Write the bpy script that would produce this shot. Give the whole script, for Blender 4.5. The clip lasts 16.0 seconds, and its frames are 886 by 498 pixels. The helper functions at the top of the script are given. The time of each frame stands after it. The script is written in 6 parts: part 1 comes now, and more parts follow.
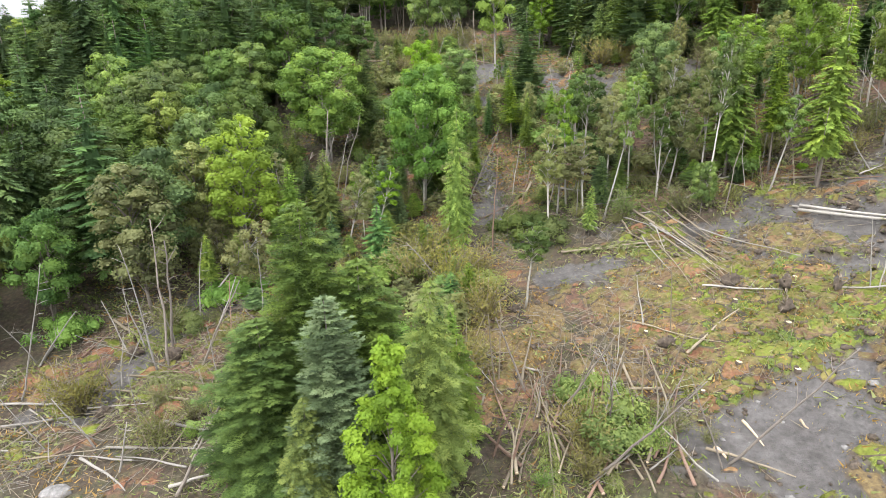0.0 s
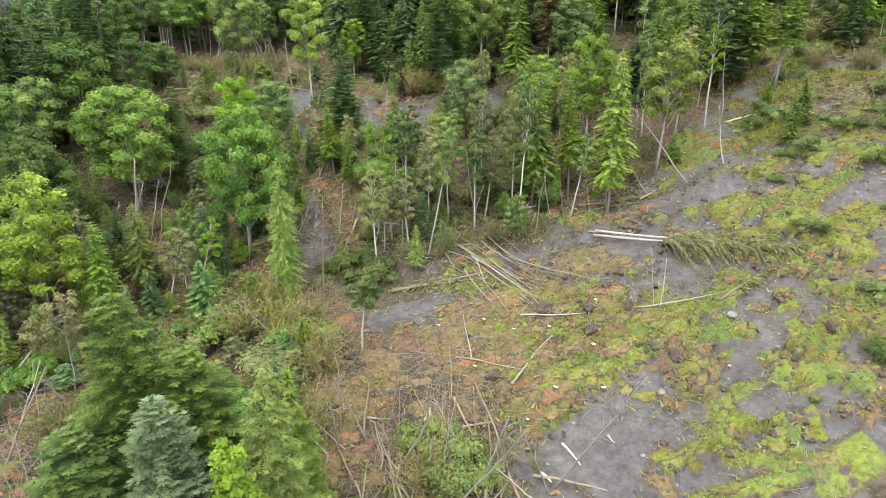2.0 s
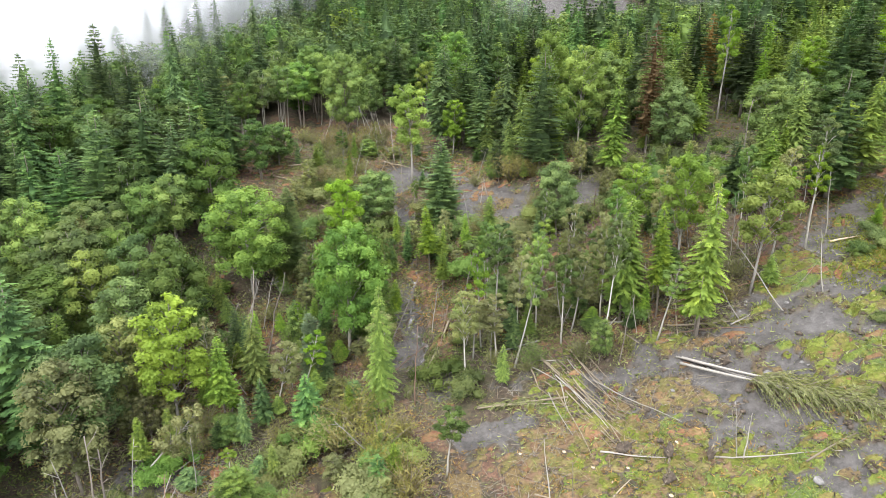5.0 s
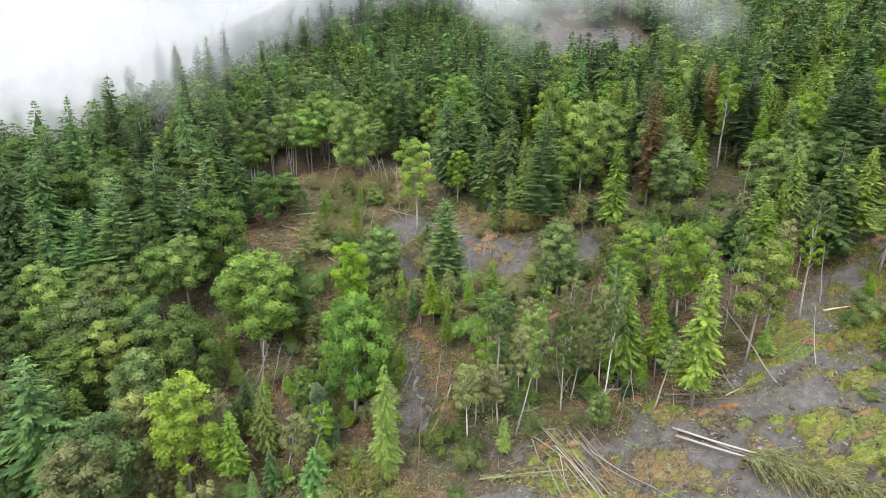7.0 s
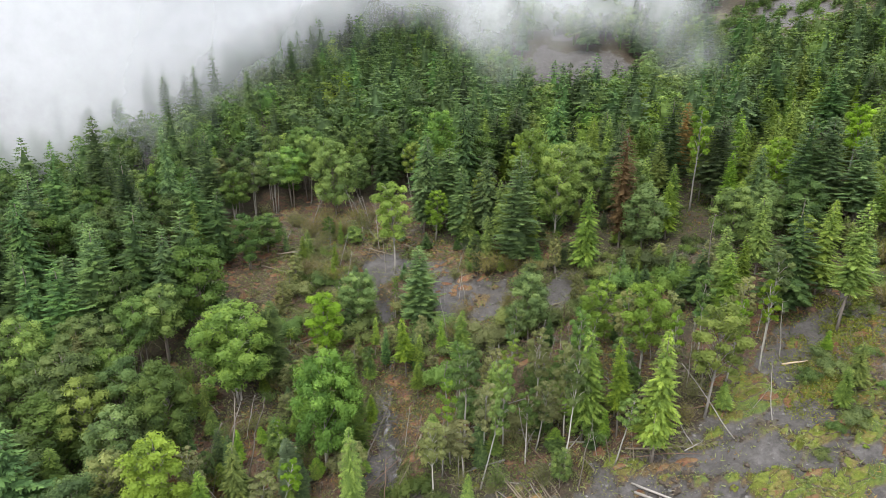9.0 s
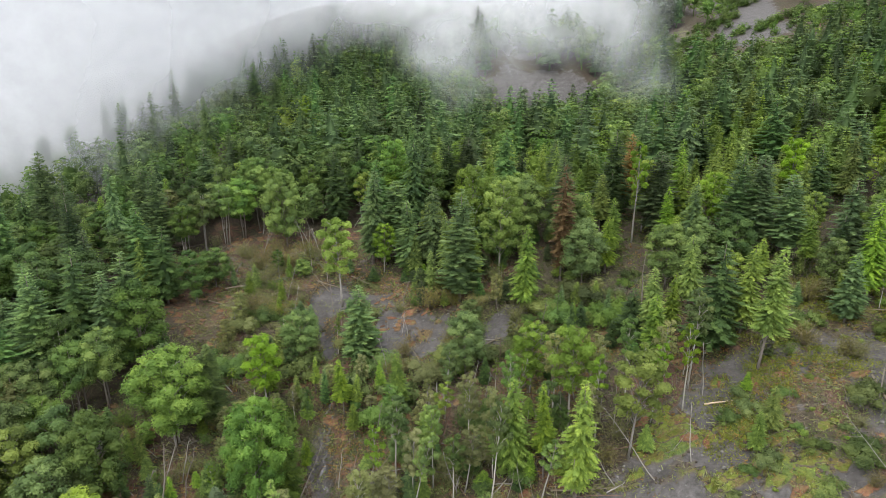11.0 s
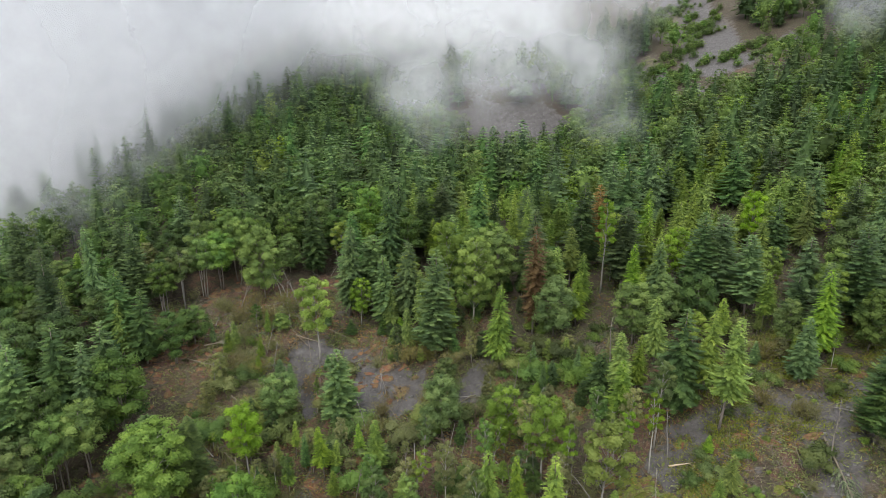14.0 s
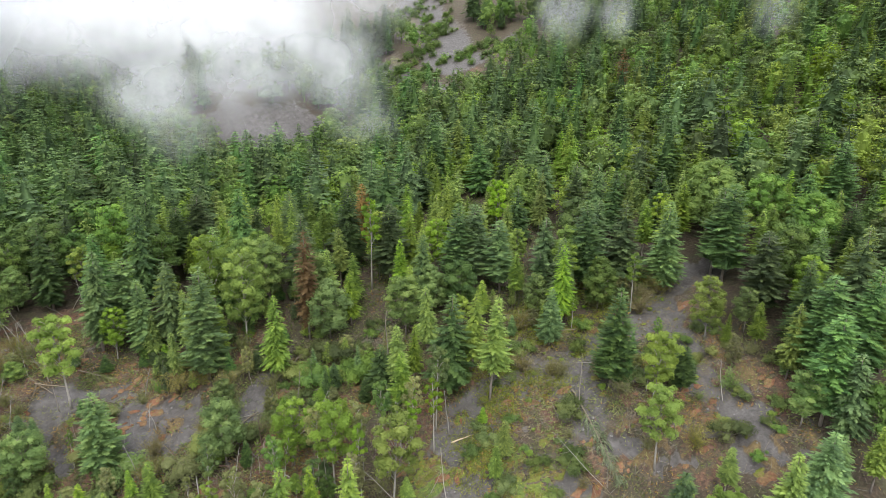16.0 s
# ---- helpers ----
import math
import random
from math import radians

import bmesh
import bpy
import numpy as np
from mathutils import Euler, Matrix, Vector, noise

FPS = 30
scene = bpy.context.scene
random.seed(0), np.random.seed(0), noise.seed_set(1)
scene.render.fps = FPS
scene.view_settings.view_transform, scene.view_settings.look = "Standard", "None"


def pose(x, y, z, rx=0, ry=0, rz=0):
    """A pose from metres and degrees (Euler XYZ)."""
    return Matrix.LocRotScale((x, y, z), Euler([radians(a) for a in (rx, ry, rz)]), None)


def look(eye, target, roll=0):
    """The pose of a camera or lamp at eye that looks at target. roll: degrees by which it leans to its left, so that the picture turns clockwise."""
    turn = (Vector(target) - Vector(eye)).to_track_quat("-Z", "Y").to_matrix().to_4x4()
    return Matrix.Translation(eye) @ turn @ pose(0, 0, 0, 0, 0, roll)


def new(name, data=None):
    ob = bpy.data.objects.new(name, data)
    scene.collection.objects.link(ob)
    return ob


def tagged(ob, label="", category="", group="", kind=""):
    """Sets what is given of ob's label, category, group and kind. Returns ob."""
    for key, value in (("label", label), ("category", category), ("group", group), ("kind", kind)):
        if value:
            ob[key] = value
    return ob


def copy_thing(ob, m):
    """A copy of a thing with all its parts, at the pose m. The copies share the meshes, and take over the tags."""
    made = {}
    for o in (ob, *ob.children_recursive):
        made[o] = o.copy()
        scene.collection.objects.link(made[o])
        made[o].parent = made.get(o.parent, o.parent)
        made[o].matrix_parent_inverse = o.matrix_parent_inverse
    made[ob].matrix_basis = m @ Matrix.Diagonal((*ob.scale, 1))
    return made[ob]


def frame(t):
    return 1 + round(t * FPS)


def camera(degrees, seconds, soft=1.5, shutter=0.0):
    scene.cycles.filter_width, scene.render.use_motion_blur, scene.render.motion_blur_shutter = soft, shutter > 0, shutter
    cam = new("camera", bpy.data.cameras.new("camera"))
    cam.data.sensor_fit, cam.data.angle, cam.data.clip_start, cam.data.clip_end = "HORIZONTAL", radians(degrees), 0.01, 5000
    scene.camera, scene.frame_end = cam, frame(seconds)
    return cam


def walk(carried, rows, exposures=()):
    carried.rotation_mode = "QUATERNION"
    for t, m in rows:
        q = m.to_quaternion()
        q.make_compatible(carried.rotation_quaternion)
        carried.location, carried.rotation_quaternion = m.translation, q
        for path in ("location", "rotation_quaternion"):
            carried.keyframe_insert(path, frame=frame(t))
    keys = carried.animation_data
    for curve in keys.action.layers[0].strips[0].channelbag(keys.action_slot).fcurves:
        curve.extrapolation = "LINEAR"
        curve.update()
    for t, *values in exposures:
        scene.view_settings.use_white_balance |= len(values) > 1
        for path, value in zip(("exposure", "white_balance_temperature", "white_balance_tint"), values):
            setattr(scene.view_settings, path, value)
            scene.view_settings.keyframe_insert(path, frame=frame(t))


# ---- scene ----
cam = camera(69.9, 16.0, soft=0.55)
EXPO = 0.0
METRES, EYE, TILT, LEAN, TURN = 65.0, 0.0, -19.3, 0.9, 0.0
ROWS = [
    (0.0, 0.0, 0.0, 0.0, 0.0, 0.0, -0.0),
    (0.5, -0.0009, -0.0054, 0.0151, -6.5, -0.18, 1.93),
    (1.0, -0.0004, -0.0105, 0.0316, -11.9, -0.43, 3.52),
    (1.5, -0.0, -0.0164, 0.0507, -13.31, -0.51, 3.88),
    (2.0, 0.0005, -0.024, 0.0749, -15.28, -0.59, 4.39),
    (2.5, 0.0004, -0.0356, 0.1093, -14.98, -0.51, 4.23),
    (3.0, -0.0015, -0.0466, 0.1461, -12.95, -0.29, 3.5),
    (3.5, -0.0024, -0.0568, 0.1828, -10.81, -0.11, 2.76),
    (4.0, -0.0014, -0.0672, 0.221, -8.6, 0.03, 2.04),
    (4.5, -0.0011, -0.0783, 0.2583, -8.23, 0.08, 1.88),
    (5.0, -0.0016, -0.0895, 0.2956, -7.12, 0.21, 1.47),
    (7.5, 0.0027, -0.1457, 0.4736, -6.63, 0.54, 1.23),
    (8.0, 0.0127, -0.1566, 0.5073, -6.65, 0.54, 1.2),
    (8.5, 0.0295, -0.1675, 0.5363, -6.64, 0.58, 1.23),
    (9.0, 0.0677, -0.1805, 0.5628, -6.71, 0.56, 1.22),
    (9.5, 0.122, -0.1941, 0.5871, -6.9, 0.59, 1.23),
    (12.0, 0.2029, -0.2455, 0.7199, -8.7, 0.64, 2.09),
    (12.5, 0.2024, -0.2558, 0.7504, -9.07, 0.64, 2.24),
    (13.0, 0.2016, -0.2661, 0.7827, -9.46, 0.64, 2.36),
    (13.5, 0.2017, -0.2763, 0.8125, -9.77, 0.68, 2.45),
    (14.0, 0.2019, -0.2855, 0.8409, -10.0, 0.67, 2.52),
    (14.5, 0.2049, -0.2887, 0.8519, -10.89, 0.6, 2.82),
    (15.0, 0.2062, -0.2925, 0.856, -20.03, -0.15, 5.7),
    (15.5, 0.2054, -0.2958, 0.8581, -29.55, -1.42, 8.45),
    (16.0, 0.2031, -0.2958, 0.8592, -30.76, -1.67, 8.7),
]
walk(cam, [(t, pose(0, 0, EYE, TILT, LEAN, TURN) @ pose(METRES * x, METRES * y, METRES * z, 90 + pitch, roll, yaw)) for t, x, y, z, yaw, pitch, roll in ROWS],
     exposures=[(0.0, EXPO + 0.55), (2.0, EXPO + 0.52), (4.0, EXPO + 0.60), (5.2, EXPO + 0.58), (7.5, EXPO + 0.24), (9.5, EXPO + 0.02), (12.5, EXPO - 0.22), (14.5, EXPO - 0.34), (15.2, EXPO - 0.10), (16.0, EXPO + 0.08)])

# ---- light: a bright overcast sky, thin cloud over a high sun ----
world = bpy.data.worlds.new("overcast")
scene.world = world
world.use_nodes = True
wn, wl = world.node_tree.nodes, world.node_tree.links
wn.clear()
sky = wn.new("ShaderNodeTexSky")
sky.sky_type, sky.sun_disc = "NISHITA", False
sky.sun_elevation, sky.sun_rotation = radians(52), radians(200)
sky.dust_density, sky.air_density = 4.0, 1.5
clear = wn.new("ShaderNodeBackground")
clear.inputs["Strength"].default_value = 0.1
wl.new(sky.outputs[0], clear.inputs["Color"])
cloud = wn.new("ShaderNodeBackground")
cloud.inputs["Color"].default_value = (0.95, 0.955, 1.02, 1)
# an overcast sky is three times as bright overhead as along the horizon
up = wn.new("ShaderNodeSeparateXYZ")
wl.new(wn.new("ShaderNodeTexCoord").outputs["Generated"], up.inputs[0])
lift = wn.new("ShaderNodeMapRange")
lift.inputs[1].default_value, lift.inputs[2].default_value, lift.inputs[3].default_value, lift.inputs[4].default_value = 0.0, 1.0, 2.2, 4.4
wl.new(up.outputs[2], lift.inputs[0])
wl.new(lift.outputs[0], cloud.inputs["Strength"])
blend = wn.new("ShaderNodeMixShader")
blend.inputs[0].default_value = 0.82
wl.new(clear.outputs[0], blend.inputs[1])
wl.new(cloud.outputs[0], blend.inputs[2])
wout = wn.new("ShaderNodeOutputWorld")
wl.new(blend.outputs[0], wout.inputs[0])
sun_data = bpy.data.lights.new("sun", "SUN")
sun_data.energy, sun_data.angle, sun_data.color = 2.2, radians(25), (1.0, 0.96, 0.9)
sun = new("sun", sun_data)
sun.matrix_world = look((0, 0, 200), (Vector((0, 0, 200)) - Vector((-0.35, -0.5, 0.79))))


# ---- materials ----
def material(name):
    m = bpy.data.materials.new(name)
    m.use_nodes = True
    n, l = m.node_tree.nodes, m.node_tree.links
    n.clear()
    return m, n, l, n.new("ShaderNodeOutputMaterial")


def ramp(n, l, src, stops):
    r = n.new("ShaderNodeValToRGB")
    e = r.color_ramp.elements
    while len(e) < len(stops):
        e.new(0.5)
    for k, (p, c) in zip(e, stops):
        k.position, k.color = p, (*c, 1)
    l.new(src, r.inputs[0])
    return r.outputs[0]


def noise_tex(n, l, scale, detail=3.0, coord=None, rough=0.55):
    t = n.new("ShaderNodeTexNoise")
    t.inputs["Scale"].default_value, t.inputs["Detail"].default_value, t.inputs["Roughness"].default_value = scale, detail, rough
    if coord is not None:
        l.new(coord, t.inputs["Vector"])
    return t.outputs["Fac"]


def mixed(n, l, fac, a, b, mode="MIX"):
    m = n.new("ShaderNodeMix")
    m.data_type, m.blend_type = "RGBA", mode
    for s, v in ((m.inputs[0], fac), (m.inputs[6], a), (m.inputs[7], b)):
        if isinstance(v, (int, float)):
            s.default_value = v
        elif isinstance(v, tuple):
            s.default_value = (*v, 1)
        else:
            l.new(v, s)
    return m.outputs[2]


def foliage(name, dark, mid, light, glow=0.35, rough=0.65, vary=(0.55, 1.45)):
    """Leaves or needles: colour by leaf, by patch and by tree, some light let through."""
    m, n, l, out = material(name)
    geo, obj, tc = n.new("ShaderNodeNewGeometry"), n.new("ShaderNodeObjectInfo"), n.new("ShaderNodeTexCoord")
    # crowns carry a number from 1 to 2 for each bough; loose plants have none and vary leaf by leaf
    bough = n.new("ShaderNodeAttribute")
    bough.attribute_name = "bough"
    whole, own_tone, pick_tone, tone = (n.new("ShaderNodeMath") for k in range(4))
    whole.operation, own_tone.operation, pick_tone.operation, tone.operation = "GREATER_THAN", "FRACT", "MULTIPLY", "MULTIPLY_ADD"
    whole.inputs[1].default_value = 0.5
    l.new(bough.outputs["Fac"], whole.inputs[0])
    l.new(bough.outputs["Fac"], own_tone.inputs[0])
    l.new(whole.outputs[0], pick_tone.inputs[0])
    pick_tone.inputs[1].default_value = 0.72
    per = n.new("ShaderNodeMix")
    l.new(pick_tone.outputs[0], per.inputs[0])
    l.new(geo.outputs["Random Per Island"], per.inputs[2])
    l.new(own_tone.outputs[0], per.inputs[3])
    patch = noise_tex(n, l, 0.45, 2, tc.outputs["Object"])
    l.new(patch, tone.inputs[0])
    tone.inputs[1].default_value = 0.9
    shift = n.new("ShaderNodeMath")
    shift.operation = "MULTIPLY_ADD"
    l.new(per.outputs[0], shift.inputs[0])
    shift.inputs[1].default_value, shift.inputs[2].default_value = 0.6, -0.25
    l.new(shift.outputs[0], tone.inputs[2])
    leaf = ramp(n, l, tone.outputs[0], [(0.15, dark), (0.5, mid), (0.85, light)])
    hsv = n.new("ShaderNodeHueSaturation")
    own = n.new("ShaderNodeAttribute")
    own.attribute_name = "tree"
    seedv = n.new("ShaderNodeMath")
    l.new(obj.outputs["Random"], seedv.inputs[0])
    l.new(own.outputs["Fac"], seedv.inputs[1])
    for key, lo, hi, srcs in (("Hue", 0.482, 0.508, 1), ("Saturation", 0.93, 1.15, 2), ("Value", *vary, 3)):
        mr = n.new("ShaderNodeMapRange")
        mr.inputs[3].default_value, mr.inputs[4].default_value = lo, hi
        if srcs:
            mul = n.new("ShaderNodeMath")
            mul.operation = "MULTIPLY"
            mul.inputs[1].default_value = 7.31 * srcs
            l.new(seedv.outputs[0], mul.inputs[0])
            fr = n.new("ShaderNodeMath")
            fr.operation = "FRACT"
            l.new(mul.outputs[0], fr.inputs[0])
            l.new(fr.outputs[0], mr.inputs[0])
        else:
            l.new(obj.outputs["Random"], mr.inputs[0])
        l.new(mr.outputs[0], hsv.inputs[key])
    l.new(leaf, hsv.inputs["Color"])
    p, tr, mx = n.new("ShaderNodeBsdfPrincipled"), n.new("ShaderNodeBsdfTranslucent"), n.new("ShaderNodeMixShader")
    p.inputs["Roughness"].default_value = rough
    p.inputs["Specular IOR Level"].default_value = 0.18
    l.new(hsv.outputs[0], p.inputs["Base Color"])
    l.new(mixed(n, l, 1.0, hsv.outputs[0], (1.25, 1.2, 0.6), "MULTIPLY"), tr.inputs["Color"])
    mx.inputs[0].default_value = glow
    l.new(p.outputs[0], mx.inputs[1])
    l.new(tr.outputs[0], mx.inputs[2])
    l.new(mx.outputs[0], out.inputs[0])
    return m


def bark(name, a, b, c, scale=3.0, streak=6.0):
    m, n, l, out = material(name)
    tc, mp = n.new("ShaderNodeTexCoord"), n.new("ShaderNodeMapping")
    mp.inputs["Scale"].default_value = (streak, streak, 1.0)
    l.new(tc.outputs["Object"], mp.inputs[0])
    grain = noise_tex(n, l, scale, 5, mp.outputs[0], 0.65)
    big = noise_tex(n, l, 0.6, 3, tc.outputs["Object"])
    col = mixed(n, l, big, ramp(n, l, grain, [(0.3, a), (0.5, b), (0.7, c)]), b)
    obj = n.new("ShaderNodeObjectInfo")
    hsv = n.new("ShaderNodeHueSaturation")
    mr = n.new("ShaderNodeMapRange")
    mr.inputs[3].default_value, mr.inputs[4].default_value = 0.7, 1.25
    l.new(obj.outputs["Random"], mr.inputs[0])
    l.new(mr.outputs[0], hsv.inputs["Value"])
    l.new(col, hsv.inputs["Color"])
    p, bp = n.new("ShaderNodeBsdfPrincipled"), n.new("ShaderNodeBump")
    p.inputs["Roughness"].default_value = 0.9
    bp.inputs["Strength"].default_value, bp.inputs["Distance"].default_value = 0.6, 0.03
    l.new(grain, bp.inputs["Height"])
    l.new(bp.outputs[0], p.inputs["Normal"])
    l.new(hsv.outputs[0], p.inputs["Base Color"])
    l.new(p.outputs[0], out.inputs[0])
    return m


M_SPRUCE = foliage("spruce_needles", (0.033, 0.061, 0.028), (0.075, 0.130, 0.048), (0.152, 0.233, 0.079), 0.22)
M_BLUE = foliage("silver_fir_needles", (0.050, 0.074, 0.042), (0.106, 0.148, 0.080), (0.192, 0.246, 0.135), 0.2, vary=(0.8, 1.2))
M_LIGHT = foliage("young_conifer_needles", (0.068, 0.114, 0.030), (0.146, 0.223, 0.050), (0.264, 0.365, 0.080), 0.3, vary=(0.72, 1.25))
M_BROAD = foliage("beech_leaves", (0.042, 0.076, 0.024), (0.102, 0.166, 0.048), (0.188, 0.272, 0.080), 0.32, vary=(0.6, 1.3))
# beech greens cut by a third: the dense wood's shade put into the colour
M_BROAD_SHADED = foliage("beech_leaves_shaded", (0.028, 0.056, 0.018), (0.068, 0.116, 0.034), (0.130, 0.196, 0.056), 0.28, vary=(0.7, 1.25))
M_YELLOW = foliage("spring_leaves", (0.075, 0.122, 0.024), (0.150, 0.232, 0.042), (0.250, 0.352, 0.072), 0.38, vary=(0.75, 1.2))
M_VIVID = foliage("vivid_maple_leaves", (0.062, 0.125, 0.016), (0.128, 0.235, 0.024), (0.215, 0.350, 0.040), 0.38, vary=(0.95, 1.05))
M_FRESH = foliage("fresh_beech_leaves", (0.046, 0.090, 0.024), (0.108, 0.186, 0.046), (0.200, 0.302, 0.076), 0.35, vary=(0.9, 1.15))
M_NEAR = foliage("dark_fir_needles", (0.034, 0.062, 0.018), (0.080, 0.128, 0.034), (0.155, 0.222, 0.056), 0.22, vary=(0.9, 1.1))
M_GREY = foliage("budding_leaves", (0.082, 0.094, 0.042), (0.150, 0.166, 0.070), (0.228, 0.244, 0.104), 0.32, vary=(0.75, 1.3))
M_BROWN = foliage("dead_needles", (0.105, 0.066, 0.030), (0.185, 0.120, 0.052), (0.260, 0.180, 0.080), 0.25)
M_HANG = foliage("fallen_conifer_needles", (0.072, 0.086, 0.032), (0.139, 0.160, 0.057), (0.211, 0.235, 0.098), 0.3, vary=(0.8, 1.25))
M_BARK = bark("grey_brown_bark", (0.075, 0.062, 0.050), (0.165, 0.143, 0.120), (0.270, 0.245, 0.210))
M_PALE = bark("pale_alder_bark", (0.080, 0.072, 0.060), (0.215, 0.202, 0.178), (0.370, 0.356, 0.326))
M_ALDER = bark("standing_alder_bark", (0.130, 0.120, 0.102), (0.300, 0.284, 0.250), (0.450, 0.432, 0.392))
M_RED = bark("peeled_reddish_bark", (0.070, 0.044, 0.032), (0.145, 0.092, 0.066), (0.235, 0.160, 0.118))
M_WOOD = bark("fresh_split_wood", (0.270, 0.200, 0.120), (0.420, 0.330, 0.220), (0.560, 0.470, 0.340))
M_LOG = bark("weathered_log_bark", (0.078, 0.064, 0.041), (0.164, 0.136, 0.094), (0.265, 0.234, 0.179))
M_GRASS = foliage("moss_and_young_grass", (0.065, 0.090, 0.013), (0.140, 0.175, 0.024), (0.230, 0.265, 0.045), 0.3)
M_OCHRE = foliage("dry_ochre_grass", (0.100, 0.076, 0.028), (0.190, 0.148, 0.054), (0.280, 0.228, 0.090), 0.25)
M_HERB = foliage("green_undergrowth", (0.048, 0.078, 0.025), (0.104, 0.146, 0.045), (0.194, 0.241, 0.074), 0.3)
M_TWIG = foliage("withered_twigs", (0.085, 0.085, 0.030), (0.150, 0.145, 0.052), (0.215, 0.200, 0.076), 0.3, vary=(0.8, 1.25))

# ---- the hillside: heights on a coarse plan, every 40 m ----
PLAN = ((-48.1, -44.8, -37.9, -32.1, -35.6, -25, -6.7, 10.9, 25.1, 37.4),
        (-40.7, -39.2, -36, -30.4, -29, -10.3, 4.6, 19.2, 32.6, 45.6),
        (-30.1, -27, -25.6, -26, -18.6, -1.1, 8, 22.6, 38.1, 53.9),
        (-19.8, -11.6, -9.2, -11.7, -4.3, 4.3, 10.7, 24.2, 41.5, 59.9),
        (-15.3, -2.2, 2.4, -1.1, 2.5, 7.9, 14.5, 27, 43.4, 61.3),
        (-16.1, 0.6, 9.7, 9.9, 7.9, 9.4, 17.5, 30.5, 45.5, 61.5),
        (-15.3, 0.8, 13.3, 18.1, 14.9, 12.5, 20.6, 34.8, 49.7, 64.6),
        (-12.6, 3.7, 18.5, 27.2, 25.7, 22.4, 28, 41.4, 57.2, 73.2),
        (-8.3, 9.7, 26.5, 37.8, 39.2, 37.8, 41, 51.3, 67.3, 84.7))
PLAN_X, PLAN_Y, PLAN_STEP, PLAN_W, PLAN_H = -120.0, 0.0, 40.0, 10, 9
PLAN_Z = np.array(PLAN)


def bspline(f):
    return np.stack([(1 - f) ** 3, 3 * f**3 - 6 * f * f + 4, -3 * f**3 + 3 * f * f + 3 * f + 1, f**3], -1) / 6


def height(x, y):
    """The smooth hillside under a point; past the plan it goes on along its last slope."""
    x, y = np.asarray(x, float), np.asarray(y, float)
    u0, v0 = (x - PLAN_X) / PLAN_STEP, (y - PLAN_Y) / PLAN_STEP
    u, v = np.clip(u0, 0, PLAN_W - 1.00001), np.clip(v0, 0, PLAN_H - 1.00001)
    i, j = np.floor(u).astype(int), np.floor(v).astype(int)
    wu, wv = bspline(u - i), bspline(v - j)
    z = np.zeros(np.broadcast(x, y).shape)
    for a in range(4):
        for b in range(4):
            z = z + wu[..., a] * wv[..., b] * PLAN_Z[np.clip(j + b - 1, 0, PLAN_H - 1), np.clip(i + a - 1, 0, PLAN_W - 1)]
    z = z + 13.0 * smooth(232, 258, y) * (1 - smooth(275, 345, y)) * smooth(48, 76, x) * (1 - smooth(104, 132, x))
    return z + 12.0 * (np.maximum(u0 - u, 0) * 0.9 - np.maximum(u - u0, 0) * 0.6) + 8.0 * np.maximum(v0 - v, 0) - 4.0 * np.maximum(v - v0, 0)


def hashed(i, j, k=0):
    v = np.sin(i * 127.1 + j * 311.7 + k * 74.7) * 43758.5453
    return v - np.floor(v)


def value_noise(x, y, k=0):
    i, j = np.floor(x), np.floor(y)
    fx, fy = x - i, y - j
    fx, fy = fx * fx * (3 - 2 * fx), fy * fy * (3 - 2 * fy)
    a, b = hashed(i, j, k), hashed(i + 1, j, k)
    c, d = hashed(i, j + 1, k), hashed(i + 1, j + 1, k)
    return (a * (1 - fx) + b * fx) * (1 - fy) + (c * (1 - fx) + d * fx) * fy


def fractal(x, y, size, k=0, octaves=4):
    x, y = np.asarray(x, float), np.asarray(y, float)
    s, total, amp = 0.0, 0.0, 1.0
    for o in range(octaves):
        s, total = s + amp * value_noise(x / size * 2**o + 13.7 * o, y / size * 2**o - 7.1 * o, k + o), total + amp
        amp *= 0.55
    return s / total


def smooth(lo, hi, v):
    f = np.clip((v - lo) / (hi - lo), 0, 1)
    return f * f * (3 - 2 * f)


def strip(x, y, x1, y1, x2, y2, r):
    """1 on a stroke from one point to another, falling to 0 past r metres from it."""
    dx, dy = x2 - x1, y2 - y1
    f = np.clip(((x - x1) * dx + (y - y1) * dy) / max(dx * dx + dy * dy, 1e-6), 0, 1)
    d = np.hypot(x - x1 - f * dx, y - y1 - f * dy) / r
    return 1 - smooth(0.45, 1.35, d)


# bare grey mud: strokes of the slides and of the stream's gully
SCAR = [(32, 36, 58, 35, 6), (26, 33, 34, 37, 4), (36, 66, 68, 68, 7), (48, 60, 66, 57, 9), (40, 47, 62, 44, 8), (22, 39, 37, 43, 6), (62, 72, 70, 79, 3.5), (30, 66, 44, 62, 5), (46, 66, 60, 72, 4)]
POOLS = [(11, 63.5, 18, 64.5, 2), (24, 38, 29, 42, 4)]
GULLY = [(4, 128, 7, 112, 1.7), (7, 94, 6.5, 88, 1.5), (6.5, 88, 8, 78, 1.5), (6, 80, 9, 75, 3)]
HOLLOW = [(20, 117, 27, 112, 5), (18, 108, 23, 112, 4), (4, 124, 8, 128, 4), (38, 108, 43, 111, 3.5), (12, 128, 20, 124, 2)]
